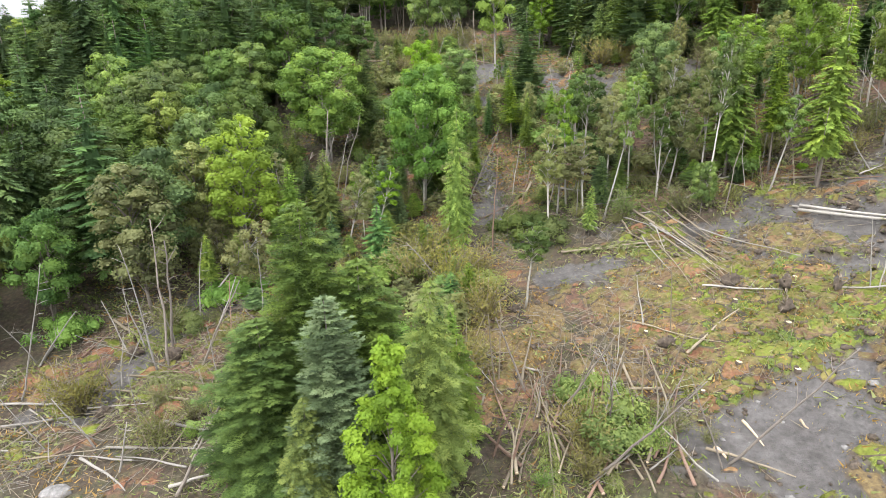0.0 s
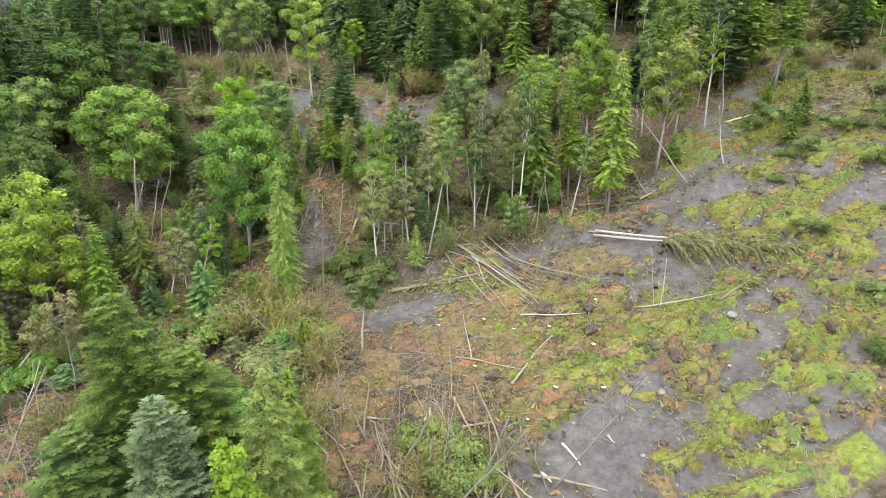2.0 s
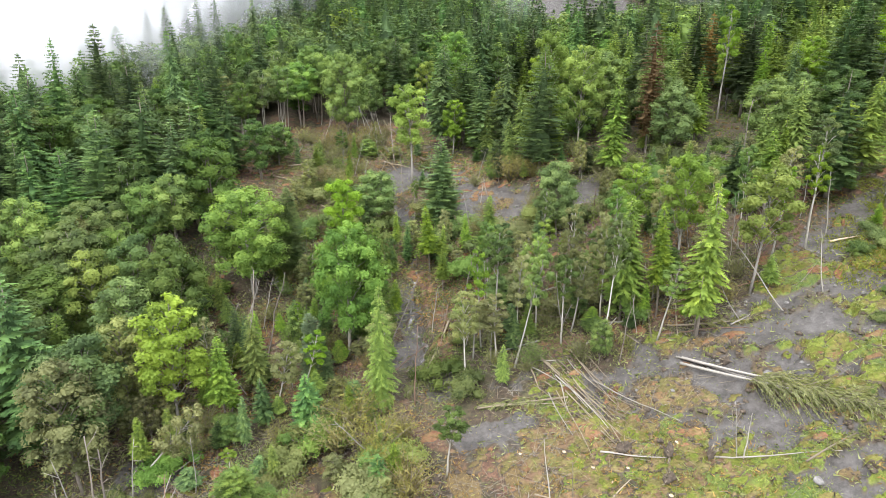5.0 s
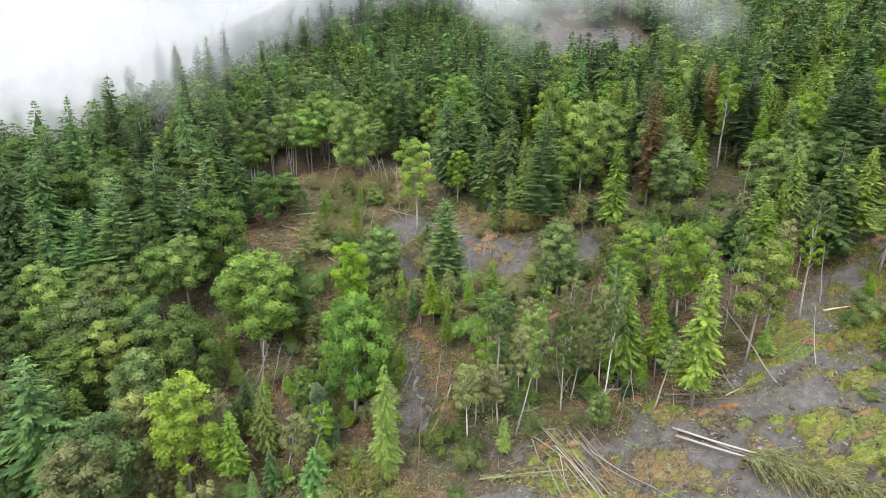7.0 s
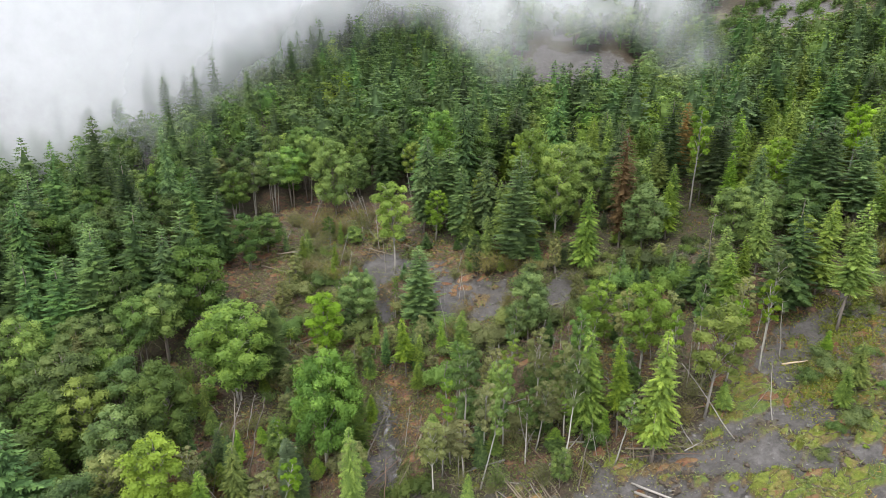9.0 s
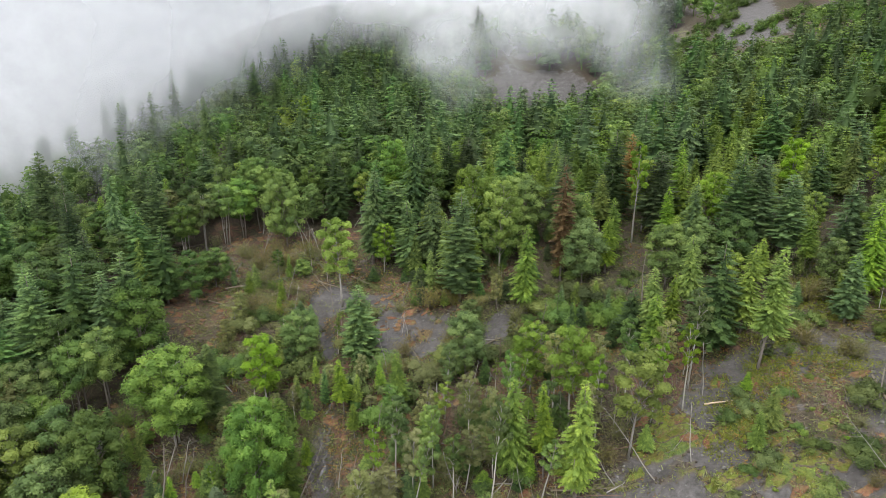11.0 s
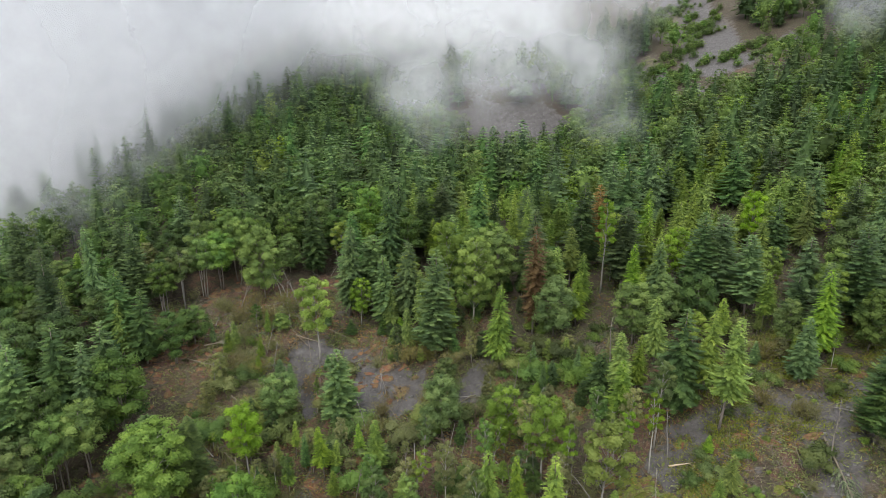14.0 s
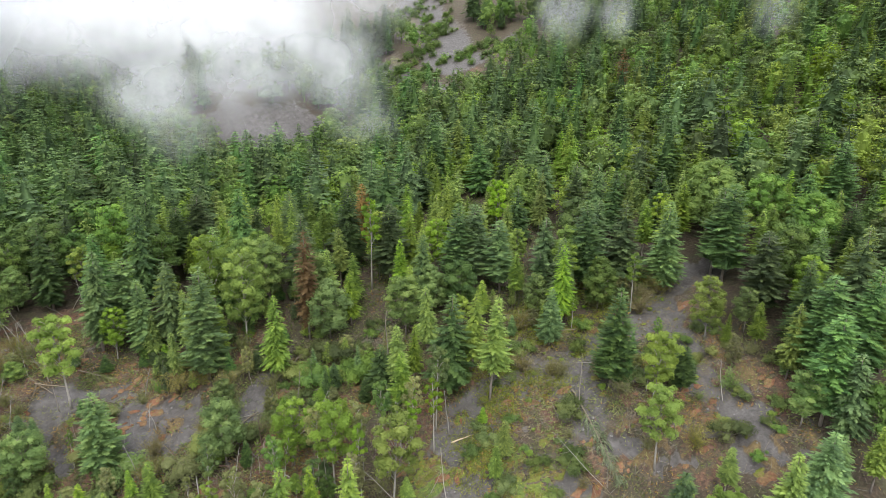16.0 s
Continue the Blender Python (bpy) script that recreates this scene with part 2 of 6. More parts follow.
EAST = [(91, 79, 94, 72, 3.5), (100, 78, 114, 75, 3.5), (109, 63, 112, 70, 3.2), (107, 54, 102, 46, 4.3), (70, 68, 77, 62, 4.1), (85, 67, 88, 74, 4.6), (86, 83, 91, 79, 2.2), (89, 80, 93, 78, 4.1), (97, 80, 102, 78, 4.1), (118, 82, 134, 77, 4.1), (118, 82, 104, 58, 3.0), (80, 84, 86, 84, 2.7), (66, 80, 74, 84, 2.7)]
WEST = [(-33, 52, -31.5, 59, 1.8), (-31.5, 59, -29.5, 66, 1.5), (-28, 60, -22, 65, 1.4), (-36, 49, -32, 50, 1.6), (-29, 97, -35, 99, 2)]
UPPER = [(74, 250, 100, 243, 11), (78, 268, 88, 275, 6), (140, 244, 152, 256, 6), (150, 255, 165, 290, 9), (195, 252, 218, 256, 9), (180, 262, 200, 300, 14), (192, 320, 215, 350, 16)]
# the slide's open ground, with no wood standing on it
OPEN = [(24, 33, 66, 34, 8), (-34, 46, -8, 50, 16), (-20, 60, -12, 62, 9), (2, 52, 30, 52, 15), (20, 40, 60, 44, 14), (40, 58, 68, 64, 14), (8, 66, 40, 68, 7), (20, 113, 40, 111, 6.5), (3, 126, 20, 119, 6.5),
        (5, 96, 8, 76, 5), (-6, 140, 0, 122, 9), (-14, 124, -4, 116, 7), (52, 68, 70, 76, 8), (-8, 108, -14, 104, 5), (-20, 84, -12, 84, 4), (-31, 97, -26, 96, 6), (-24, 141, -6, 151, 5), (2, 150, 13, 139, 7), (-14, 90, -6, 88, 5), (121, 82, 103, 52, 6.5), (92, 80, 100, 68, 5), (104, 46, 90, 58, 8), (110, 64, 102, 50, 8), (84, 76, 78, 62, 8), (70, 70, 78, 62, 6), (92, 78, 106, 76, 5), (78, 236, 96, 232, 6), (150, 244, 200, 240, 6)]
SPARSE = [(14, 100, 44, 100, 8), (10, 84, 48, 84, 12), (-24, 74, -4, 72, 9), (52, 100, 66, 106, 8), (76, 80, 100, 70, 14), (-4, 140, 10, 150, 9)]


# ground strewn with broken boughs
DEBRIS = [(-20, 146, 4, 138, 12), (-16, 104, 4, 128, 11), (44, 112, 70, 100, 10), (20, 128, 44, 128, 6), (-28, 70, -4, 94, 11), (-40, 46, -18, 58, 9), (14, 84, 50, 94, 9)]
# the upper scar's foot, where only low trees stand
LOW = [(150, 236, 200, 232, 20), (170, 262, 215, 262, 20), (66, 226, 92, 222, 12)]


def cover(strokes, x, y):
    m = np.zeros(np.broadcast(x, y).shape)
    for s in strokes:
        m = np.maximum(m, strip(x, y, *s))
    return m


def zones(x, y):
    """Bare mud, green turf, dry ochre turf and red litter, each 0 to 1."""
    wob = fractal(x, y, 5, 3, 5) - 0.5
    wx, wy = x + 8 * wob, y + 8 * (fractal(x, y, 5, 9, 5) - 0.5)
    mud = cover(SCAR + GULLY + HOLLOW + EAST + WEST + UPPER, wx, wy)
    pool = cover(POOLS, x + 2 * wob, y + 2 * wob)
    opened = np.maximum(cover(OPEN, wx, wy), cover(EAST, wx, wy) * 0.8)
    lush = cover([(23, 57, 30, 46, 4), (34, 53, 44, 50, 5), (50, 46, 58, 50, 5), (60, 58, 66, 53, 5), (40, 40, 56, 37, 6), (86, 88, 98, 92, 6), (108, 92, 118, 86, 5), (54, 66, 66, 71, 4)], x, y)
    bald = cover([(36, 66, 47, 62, 5), (22, 39, 31, 43, 5), (48, 70, 58, 66, 3), (30, 66, 36, 68, 4)], x, y)
    turf = smooth(0.535, 0.585, fractal(x * 0.75, y * 1.3, 3.2, 21, 5) + 0.10 * (fractal(x, y, 14, 23, 2) - 0.5) + 0.07 * lush + 0.09 * cover([(24, 58, 30, 45, 2.8), (30, 52, 38, 53, 2.2)], x, y) - 0.2 * bald)
    green = smooth(15, 23, x + 6 * wob) * smooth(27, 31, y) * (1 - smooth(72, 80, y - 0.15 * x + 6 * wob)) * turf * np.maximum(opened, mud) * (1 - 0.75 * smooth(68, 80, x))
    crumbs = smooth(0.585, 0.63, fractal(x, y * 1.25, 2.3, 29, 3)) * smooth(16, 24, x + 6 * wob) * (1 - smooth(58, 70, x)) * smooth(27, 31, y) * (1 - smooth(66, 76, y)) * np.maximum(opened, mud) * (1 - 0.9 * bald)
    green = np.maximum(green, 0.9 * crumbs)
    green = np.maximum(green, turf * cover([(84, 88, 98, 92, 7), (108, 92, 118, 86, 5), (60, 76, 72, 80, 5), (100, 70, 110, 66, 4)], x, y))
    green = np.maximum(green, 0.45 * smooth(0.5, 0.58, fractal(x, y, 9, 27, 4)) * cover(UPPER, x, y) * smooth(130, 140, x))
    ochre = cover([(4, 54, 22, 57, 8), (6, 46, 14, 48, 5), (-6, 62, 2, 58, 6), (30, 64, 34, 58, 3)], wx, wy) * smooth(0.44, 0.54, fractal(x, y, 3.2, 33, 5))
    rafts = cover([(34, 65, 40, 62, 3), (26, 60, 32, 57, 4), (40, 70, 46, 68, 2.5), (24, 112, 30, 116, 3), (18, 118, 26, 121, 3)], x, y) * smooth(0.5, 0.56, fractal(x, y, 2.6, 35, 4))
    rafts = np.maximum(rafts, 0.9 * smooth(0.615, 0.65, fractal(x, y, 2.8, 37, 3)) * smooth(14, 20, x) * smooth(28, 32, y) * (1 - smooth(62, 72, y)) * opened)
    ochre = np.maximum(ochre, rafts)
    red = np.maximum(opened, 0.9 * cover(SPARSE, wx, wy)) * smooth(0.44, 0.60, fractal(x, y, 5, 41, 5))
    red = np.maximum(red, cover([(14, 126, 40, 125, 4), (26, 120, 32, 122, 3), (-17, 154, -6, 152, 6), (-16, 128, 8, 146, 10), (-6, 112, 14, 104, 7), (20, 128, 46, 124, 6), (44, 104, 66, 100, 8), (60, 84, 78, 92, 7), (10, 92, 46, 92, 8), (-26, 88, -6, 80, 8), (4, 44, 8, 50, 3), (113, 50, 104, 57, 7), (-30, 52, -22, 58, 4), (-16, 60, -12, 54, 3)], wx, wy))
    mud = np.maximum(mud * (1 - 0.95 * green) * (1 - 0.8 * ochre), pool)
    mud = np.maximum(mud, opened * smooth(0.57, 0.64, fractal(x, y, 4, 55, 5)) * (0.35 + 0.65 * smooth(10, 26, x)) * (1 - green) * (1 - ochre))
    return mud, green * (1 - pool), ochre * (1 - mud), red * (1 - mud)


def ground_z(x, y):
    """The hillside with its gully, rims, hummocks and rafts of turf."""
    x, y = np.asarray(x, float), np.asarray(y, float)
    mud, green, ochre, red = zones(x, y)
    near = 1 - smooth(150, 260, np.hypot(x, y))
    z = height(x, y) + 1.4 * (fractal(x, y, 16, 5, 4) - 0.5) + near * 0.5 * (fractal(x, y, 2.6, 15, 3) - 0.5)
    z = z - 0.55 * mud - 0.9 * cover(GULLY, x, y) + 0.34 * green + 0.24 * ochre
    return z + near * mud * 0.25 * (fractal(x, y, 1.3, 25, 2) - 0.5)


def mesh_np(name, verts, faces, mats=(), face_mats=None, flat=False):
    """A mesh out of numpy arrays: faces all triangles or all quads."""
    me = bpy.data.meshes.new(name)
    faces = np.asarray(faces, np.int32)
    k = faces.shape[1]
    me.vertices.add(len(verts))
    me.vertices.foreach_set("co", np.asarray(verts, np.float32).ravel())
    me.loops.add(faces.size)
    me.loops.foreach_set("vertex_index", faces.ravel())
    me.polygons.add(len(faces))
    me.polygons.foreach_set("loop_start", np.arange(0, faces.size, k, dtype=np.int32))
    for m in mats:
        me.materials.append(m)
    if face_mats is not None:
        me.polygons.foreach_set("material_index", np.asarray(face_mats, np.int32))
    me.polygons.foreach_set("use_smooth", np.full(len(faces), not flat))
    me.update(calc_edges=True)
    me.validate()
    return me


# ground sheet: half-metre cells on the slide, coarser towards the horizon
def spread(lo, hi, fine, step):
    a = list(np.arange(lo, hi + 0.01, fine))
    for sign, start, store in ((-1, lo, []), (1, hi, [])):
        d, p = step, start
        while abs(p) < 3000:
            p += sign * d
            d *= 1.12
            store.append(p)
        a = store[::-1] + a if sign < 0 else a + store
    return np.array(a)


GX, GY = spread(-46, 124, 0.55, 0.8), spread(28, 158, 0.55, 0.8)
gx, gy = np.meshgrid(GX, GY)
gzz = ground_z(gx, gy)
far = smooth(420, 900, np.hypot(gx, gy - 40))
gzz = gzz * (1 - far) - 30 * far
nx, ny = len(GX), len(GY)
idx = np.arange(nx * ny).reshape(ny, nx)
quads = np.stack([idx[:-1, :-1], idx[:-1, 1:], idx[1:, 1:], idx[1:, :-1]], -1).reshape(-1, 4)


def ground_material():
    m, n, l, out = material("hillside_soil")
    tc, at = n.new("ShaderNodeTexCoord"), n.new("ShaderNodeAttribute")
    at.attribute_name = "zones"
    sep = n.new("ShaderNodeSeparateColor")
    l.new(at.outputs["Color"], sep.inputs[0])
    P = tc.outputs["Object"]
    fine, mid, big = noise_tex(n, l, 2.2, 6, P, 0.7), noise_tex(n, l, 0.5, 5, P, 0.65), noise_tex(n, l, 0.09, 3, P)
    floor_c = mixed(n, l, ramp(n, l, mid, [(0.42, (0, 0, 0)), (0.68, (0.600, 0.600, 0.600))]), ramp(n, l, fine, [(0.3, (0.015, 0.011, 0.007)), (0.5, (0.042, 0.030, 0.018)), (0.72, (0.094, 0.068, 0.042))]),
                    ramp(n, l, fine, [(0.3, (0.019, 0.024, 0.009)), (0.7, (0.062, 0.074, 0.024))]))
    mud_c = mixed(n, l, big, ramp(n, l, fine, [(0.3, (0.021, 0.019, 0.017)), (0.5, (0.057, 0.054, 0.052)), (0.75, (0.119, 0.116, 0.113))]),
                  ramp(n, l, mid, [(0.34, (0.028, 0.023, 0.018)), (0.52, (0.064, 0.059, 0.054)), (0.8, (0.135, 0.132, 0.129))]))
    crack = ramp(n, l, noise_tex(n, l, 0.8, 7, P, 0.75), [(0.33, (0.36, 0.335, 0.31)), (0.45, (0.86, 0.84, 0.82)), (0.56, (1.08, 1.06, 1.04)), (0.7, (1.5, 1.47, 1.45))])
    mud_c = mixed(n, l, 1.0, mud_c, crack, "MULTIPLY")
    ochre_c = ramp(n, l, fine, [(0.28, (0.040, 0.027, 0.013)), (0.5, (0.100, 0.070, 0.029)), (0.72, (0.176, 0.134, 0.054))])
    green_c = ramp(n, l, fine, [(0.28, (0.043, 0.056, 0.009)), (0.5, (0.107, 0.131, 0.016)), (0.72, (0.176, 0.202, 0.032))])
    herb_c = ramp(n, l, fine, [(0.28, (0.027, 0.044, 0.010)), (0.5, (0.068, 0.102, 0.020)), (0.74, (0.128, 0.174, 0.034))])
    green_c = mixed(n, l, ramp(n, l, noise_tex(n, l, 0.23, 4, P, 0.6), [(0.46, (0, 0, 0)), (0.6, (1, 1, 1))]), green_c, herb_c)
    green_c = mixed(n, l, ramp(n, l, noise_tex(n, l, 0.33, 5, P, 0.65), [(0.52, (0, 0, 0)), (0.62, (0.9, 0.9, 0.9))]), green_c, ochre_c)
    red_c = mixed(n, l, ramp(n, l, mid, [(0.44, (0, 0, 0)), (0.58, (1, 1, 1))]), ramp(n, l, fine, [(0.3, (0.026, 0.016, 0.011)), (0.5, (0.086, 0.046, 0.028)), (0.74, (0.184, 0.102, 0.066))]), ramp(n, l, fine, [(0.3, (0.018, 0.015, 0.010)), (0.5, (0.051, 0.044, 0.021)), (0.74, (0.102, 0.092, 0.036))]))

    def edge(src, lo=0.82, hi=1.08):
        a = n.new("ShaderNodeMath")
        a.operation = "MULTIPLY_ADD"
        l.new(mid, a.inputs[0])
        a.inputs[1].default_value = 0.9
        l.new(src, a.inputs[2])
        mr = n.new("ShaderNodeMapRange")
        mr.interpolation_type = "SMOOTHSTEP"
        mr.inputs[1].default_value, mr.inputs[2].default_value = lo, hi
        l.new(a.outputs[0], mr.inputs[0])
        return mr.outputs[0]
    c = mixed(n, l, edge(at.outputs["Alpha"]), floor_c, red_c)
    mudf = edge(sep.outputs[0])
    c = mixed(n, l, mudf, c, mud_c)
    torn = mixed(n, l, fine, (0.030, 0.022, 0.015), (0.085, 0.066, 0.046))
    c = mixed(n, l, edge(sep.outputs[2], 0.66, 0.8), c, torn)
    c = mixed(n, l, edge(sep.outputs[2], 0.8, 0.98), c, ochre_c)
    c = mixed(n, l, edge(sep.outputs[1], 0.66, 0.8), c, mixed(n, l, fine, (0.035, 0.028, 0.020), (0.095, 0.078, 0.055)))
    c = mixed(n, l, edge(sep.outputs[1]), c, green_c)
    p, bp = n.new("ShaderNodeBsdfPrincipled"), n.new("ShaderNodeBump")
    rr = n.new("ShaderNodeMapRange")
    rr.inputs[3].default_value, rr.inputs[4].default_value = 0.95, 0.6
    l.new(mudf, rr.inputs[0])
    l.new(rr.outputs[0], p.inputs["Roughness"])
    bp.inputs["Strength"].default_value, bp.inputs["Distance"].default_value = 0.9, 0.25
    l.new(fine, bp.inputs["Height"])
    l.new(bp.outputs[0], p.inputs["Normal"])
    l.new(c, p.inputs["Base Color"])
    l.new(p.outputs[0], out.inputs[0])
    return m


me = mesh_np("ground", np.stack([gx, gy, gzz], -1).reshape(-1, 3), quads, [ground_material()])
zc = np.stack(zones(gx, gy), -1)[..., [0, 1, 2, 3]].reshape(-1, 4)
attr = me.attributes.new("zones", "FLOAT_COLOR", "POINT")
attr.data.foreach_set("color", zc.astype(np.float32).ravel())
ground = tagged(new("ground", me), "steep hillside of grey mud, litter and torn mossy turf", "ground", kind="structure")


# ---- how trees are made ----
def rng(seed):
    return np.random.default_rng(seed)


def tube(path, radii, sides=6):
    """A tapered limb along a path: vertices and triangles."""
    path, radii = np.asarray(path, float), np.asarray(radii, float)
    d = np.gradient(path, axis=0)
    d /= np.linalg.norm(d, axis=1, keepdims=True) + 1e-9
    ref = np.where(np.abs(d[:, 2:3]) > 0.9, np.array([[1.0, 0, 0]]), np.array([[0, 0, 1.0]]))
    a = np.cross(d, ref)
    a /= np.linalg.norm(a, axis=1, keepdims=True)
    b = np.cross(d, a)
    ang = np.linspace(0, 2 * np.pi, sides, endpoint=False)
    ring = path[:, None] + radii[:, None, None] * (np.cos(ang)[None, :, None] * a[:, None] + np.sin(ang)[None, :, None] * b[:, None])
    n = len(path)
    v = ring.reshape(-1, 3)
    i = np.arange(n * sides).reshape(n, sides)
    q0, q1, q2, q3 = i[:-1], np.roll(i[:-1], -1, 1), np.roll(i[1:], -1, 1), i[1:]
    f = np.concatenate([np.stack([q0, q1, q2], -1).reshape(-1, 3), np.stack([q0, q2, q3], -1).reshape(-1, 3)])
    v = np.concatenate([v, path[:1], path[-1:]])
    cap0 = np.stack([np.full(sides, n * sides), np.roll(i[0], -1), i[0]], -1)
    cap1 = np.stack([np.full(sides, n * sides + 1), i[-1], np.roll(i[-1], -1)], -1)
    return v, np.concatenate([f, cap0, cap1])


def joined(pieces):
    vs, fs, k = [], [], 0
    for v, f in pieces:
        vs.append(v)
        fs.append(np.asarray(f) + k)
        k += len(v)
    return np.concatenate(vs), np.concatenate(fs)


def needles(base, axis, side, length, width):
    """Pointed sprays of one triangle each, widest at the twig."""
    tip = base + axis * length[:, None]
    v = np.stack([base + side * width[:, None], base - side * width[:, None], tip], 1).reshape(-1, 3)
    return v, np.arange(len(v)).reshape(-1, 3)


def unit(v):
    return v / (np.linalg.norm(v, axis=-1, keepdims=True) + 1e-9)


def blob(seed, r, squash=(1, 1, 1), rough=0.3, rings=7, sides=10):
    g = rng(seed)
    th, ph = np.linspace(0.02, np.pi - 0.02, rings), np.linspace(0, 2 * np.pi, sides, endpoint=False)
    d = np.stack([np.outer(np.sin(th), np.cos(ph)), np.outer(np.sin(th), np.sin(ph)), np.outer(np.cos(th), np.ones(sides))], -1)
    v = (d * (1 + rough * g.uniform(-1, 1, (rings, sides, 1))) * r * np.array(squash)).reshape(-1, 3)
    i = np.arange(rings * sides).reshape(rings, sides)
    a, b, c, e = i[:-1], np.roll(i[:-1], -1, 1), np.roll(i[1:], -1, 1), i[1:]
    return v, np.concatenate([np.stack([a, e, c], -1).reshape(-1, 3), np.stack([a, c, b], -1).reshape(-1, 3)])


def conifer_crown(seed, h=20.0, r=3.0, bare=0.12, whorls=44, arms=11, step=0.36, shape=0.8, droop=0.35, gaps=0.08, size=1.0, core=0.42, fine=False):
    """Whorls of drooping boughs, each a flat frond of pointed sprays, round a solid core added to block light. Gives a
    number for each bough too.
    """
    g = rng(seed)
    B, A, S, L, W, N = [], [], [], [], [], []

    def spray(base, axis, side, length, width, tone):
        B.append(base), A.append(axis), S.append(side), L.append(length), W.append(width), N.append(np.full(len(base), tone))
    up = np.array([0, 0, 1.0])
    lop = g.uniform(0.72, 1.15, (8, 7))
    for w in range(whorls):
        u = min(max((w + g.uniform(-0.35, 0.35)) / (whorls - 1), 0), 1)
        z0 = h * (bare + (0.975 - bare) * u)
        reach = r * (1 - u) ** shape * (0.7 + 0.3 * min(1, u * 5)) + 0.3
        count = max(5, int(arms * (1 - 0.45 * u)))
        turn = g.uniform(0, 6.28)
        for k in range(count):
            if g.random() < gaps:
                continue
            az = turn + (k + g.uniform(-0.35, 0.35)) * 2 * np.pi / count
            ln = reach * g.uniform(0.72, 1.1) * lop[int(u * 7.99), int(az / 2 / np.pi * 7) % 7]
            out, tang = np.array([np.cos(az), np.sin(az), 0]), np.array([-np.sin(az), np.cos(az), 0])
            m = max(2, int(ln / step))
            f = 0.25 + 0.75 * (np.arange(m) + g.uniform(0.2, 0.8, m)) / m
            d = droop * g.uniform(0.7, 1.3)
            pts = out * (ln * f)[:, None]
            pts[:, 2] = z0 + ln * (0.16 * f - d * f**2 + 0.16 * f**3)
            fall = 0.16 - 2 * d * f + 0.48 * f**2
            tone = 1.02 + 0.96 * g.random()
            for sgn in (-1, 1):
                ax = out * g.uniform(0.6, 0.95, m)[:, None] + sgn * tang * g.uniform(0.45, 0.85, m)[:, None]
                ax[:, 2] = fall * 0.8 + g.uniform(-0.3, 0.12, m)
                ax = unit(ax)
                length = np.clip(0.2 + 0.42 * ln * (1.08 - f), 0.24, 0.95) * size * g.uniform(0.75, 1.2, m)
                side = unit(np.cross(ax, up) + up * g.uniform(-0.4, 0.4, m)[:, None])
                if not fine:
                    spray(pts, ax, side, length, length * 0.19 + 0.06 * size, tone)
                    continue
                for j in (0.1, 0.4, 0.7, 1.0):
                    for turn_by in (-0.75, 0.75):
                        sub = unit(ax + side * turn_by * g.uniform(0.6, 1.3, m)[:, None] + up * g.uniform(-0.1, 0.35, m)[:, None])
                        short = g.uniform(0.16, 0.3, m) * (1.15 - 0.35 * j)
                        spray(pts + ax * (length * j)[:, None], sub, unit(np.cross(sub, up) + up * g.uniform(-0.5, 0.5, m)[:, None]), short, short * 0.24, tone)
            hang = unit(out * 0.35 + tang * g.uniform(-0.4, 0.4, m)[:, None] - up)
            spray(pts, hang, unit(np.cross(hang, out) + tang * 0.2), g.uniform(0.25, 0.5, m) * size * (0.5 + d), np.full(m, 0.12 * size), tone)
            spray(pts[-1:], unit(out + up * fall[-1])[None], tang[None], np.array([0.5 * size]), np.array([0.13 * size]), tone)
    n = 5
    spray(np.tile([0, 0, h * 0.955], (n, 1)), unit(np.stack([g.uniform(-0.14, 0.14, n), g.uniform(-0.14, 0.14, n), np.ones(n)], -1)), unit(g.normal(size=(n, 3)) * [1, 1, 0.1]), np.full(n, h * 0.045), np.full(n, 0.11), 1.6)
    v, f = needles(*(np.concatenate(q) for q in (B, A, S, L, W)))
    tones = np.repeat(np.concatenate(N), 3)
    # solid cone added inside the crown to block light, toned below the average bough
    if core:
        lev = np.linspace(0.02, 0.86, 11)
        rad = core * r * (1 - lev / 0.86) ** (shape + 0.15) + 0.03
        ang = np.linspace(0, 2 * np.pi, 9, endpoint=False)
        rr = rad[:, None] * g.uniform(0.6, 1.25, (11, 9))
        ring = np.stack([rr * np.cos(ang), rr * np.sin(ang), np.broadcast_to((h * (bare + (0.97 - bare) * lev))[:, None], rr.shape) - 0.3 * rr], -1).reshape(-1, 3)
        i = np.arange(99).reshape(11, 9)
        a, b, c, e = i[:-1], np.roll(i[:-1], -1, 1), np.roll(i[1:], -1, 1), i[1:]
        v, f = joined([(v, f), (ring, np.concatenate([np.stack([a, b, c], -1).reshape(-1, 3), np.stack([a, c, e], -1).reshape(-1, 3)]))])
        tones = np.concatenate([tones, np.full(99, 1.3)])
    return v, f, tones


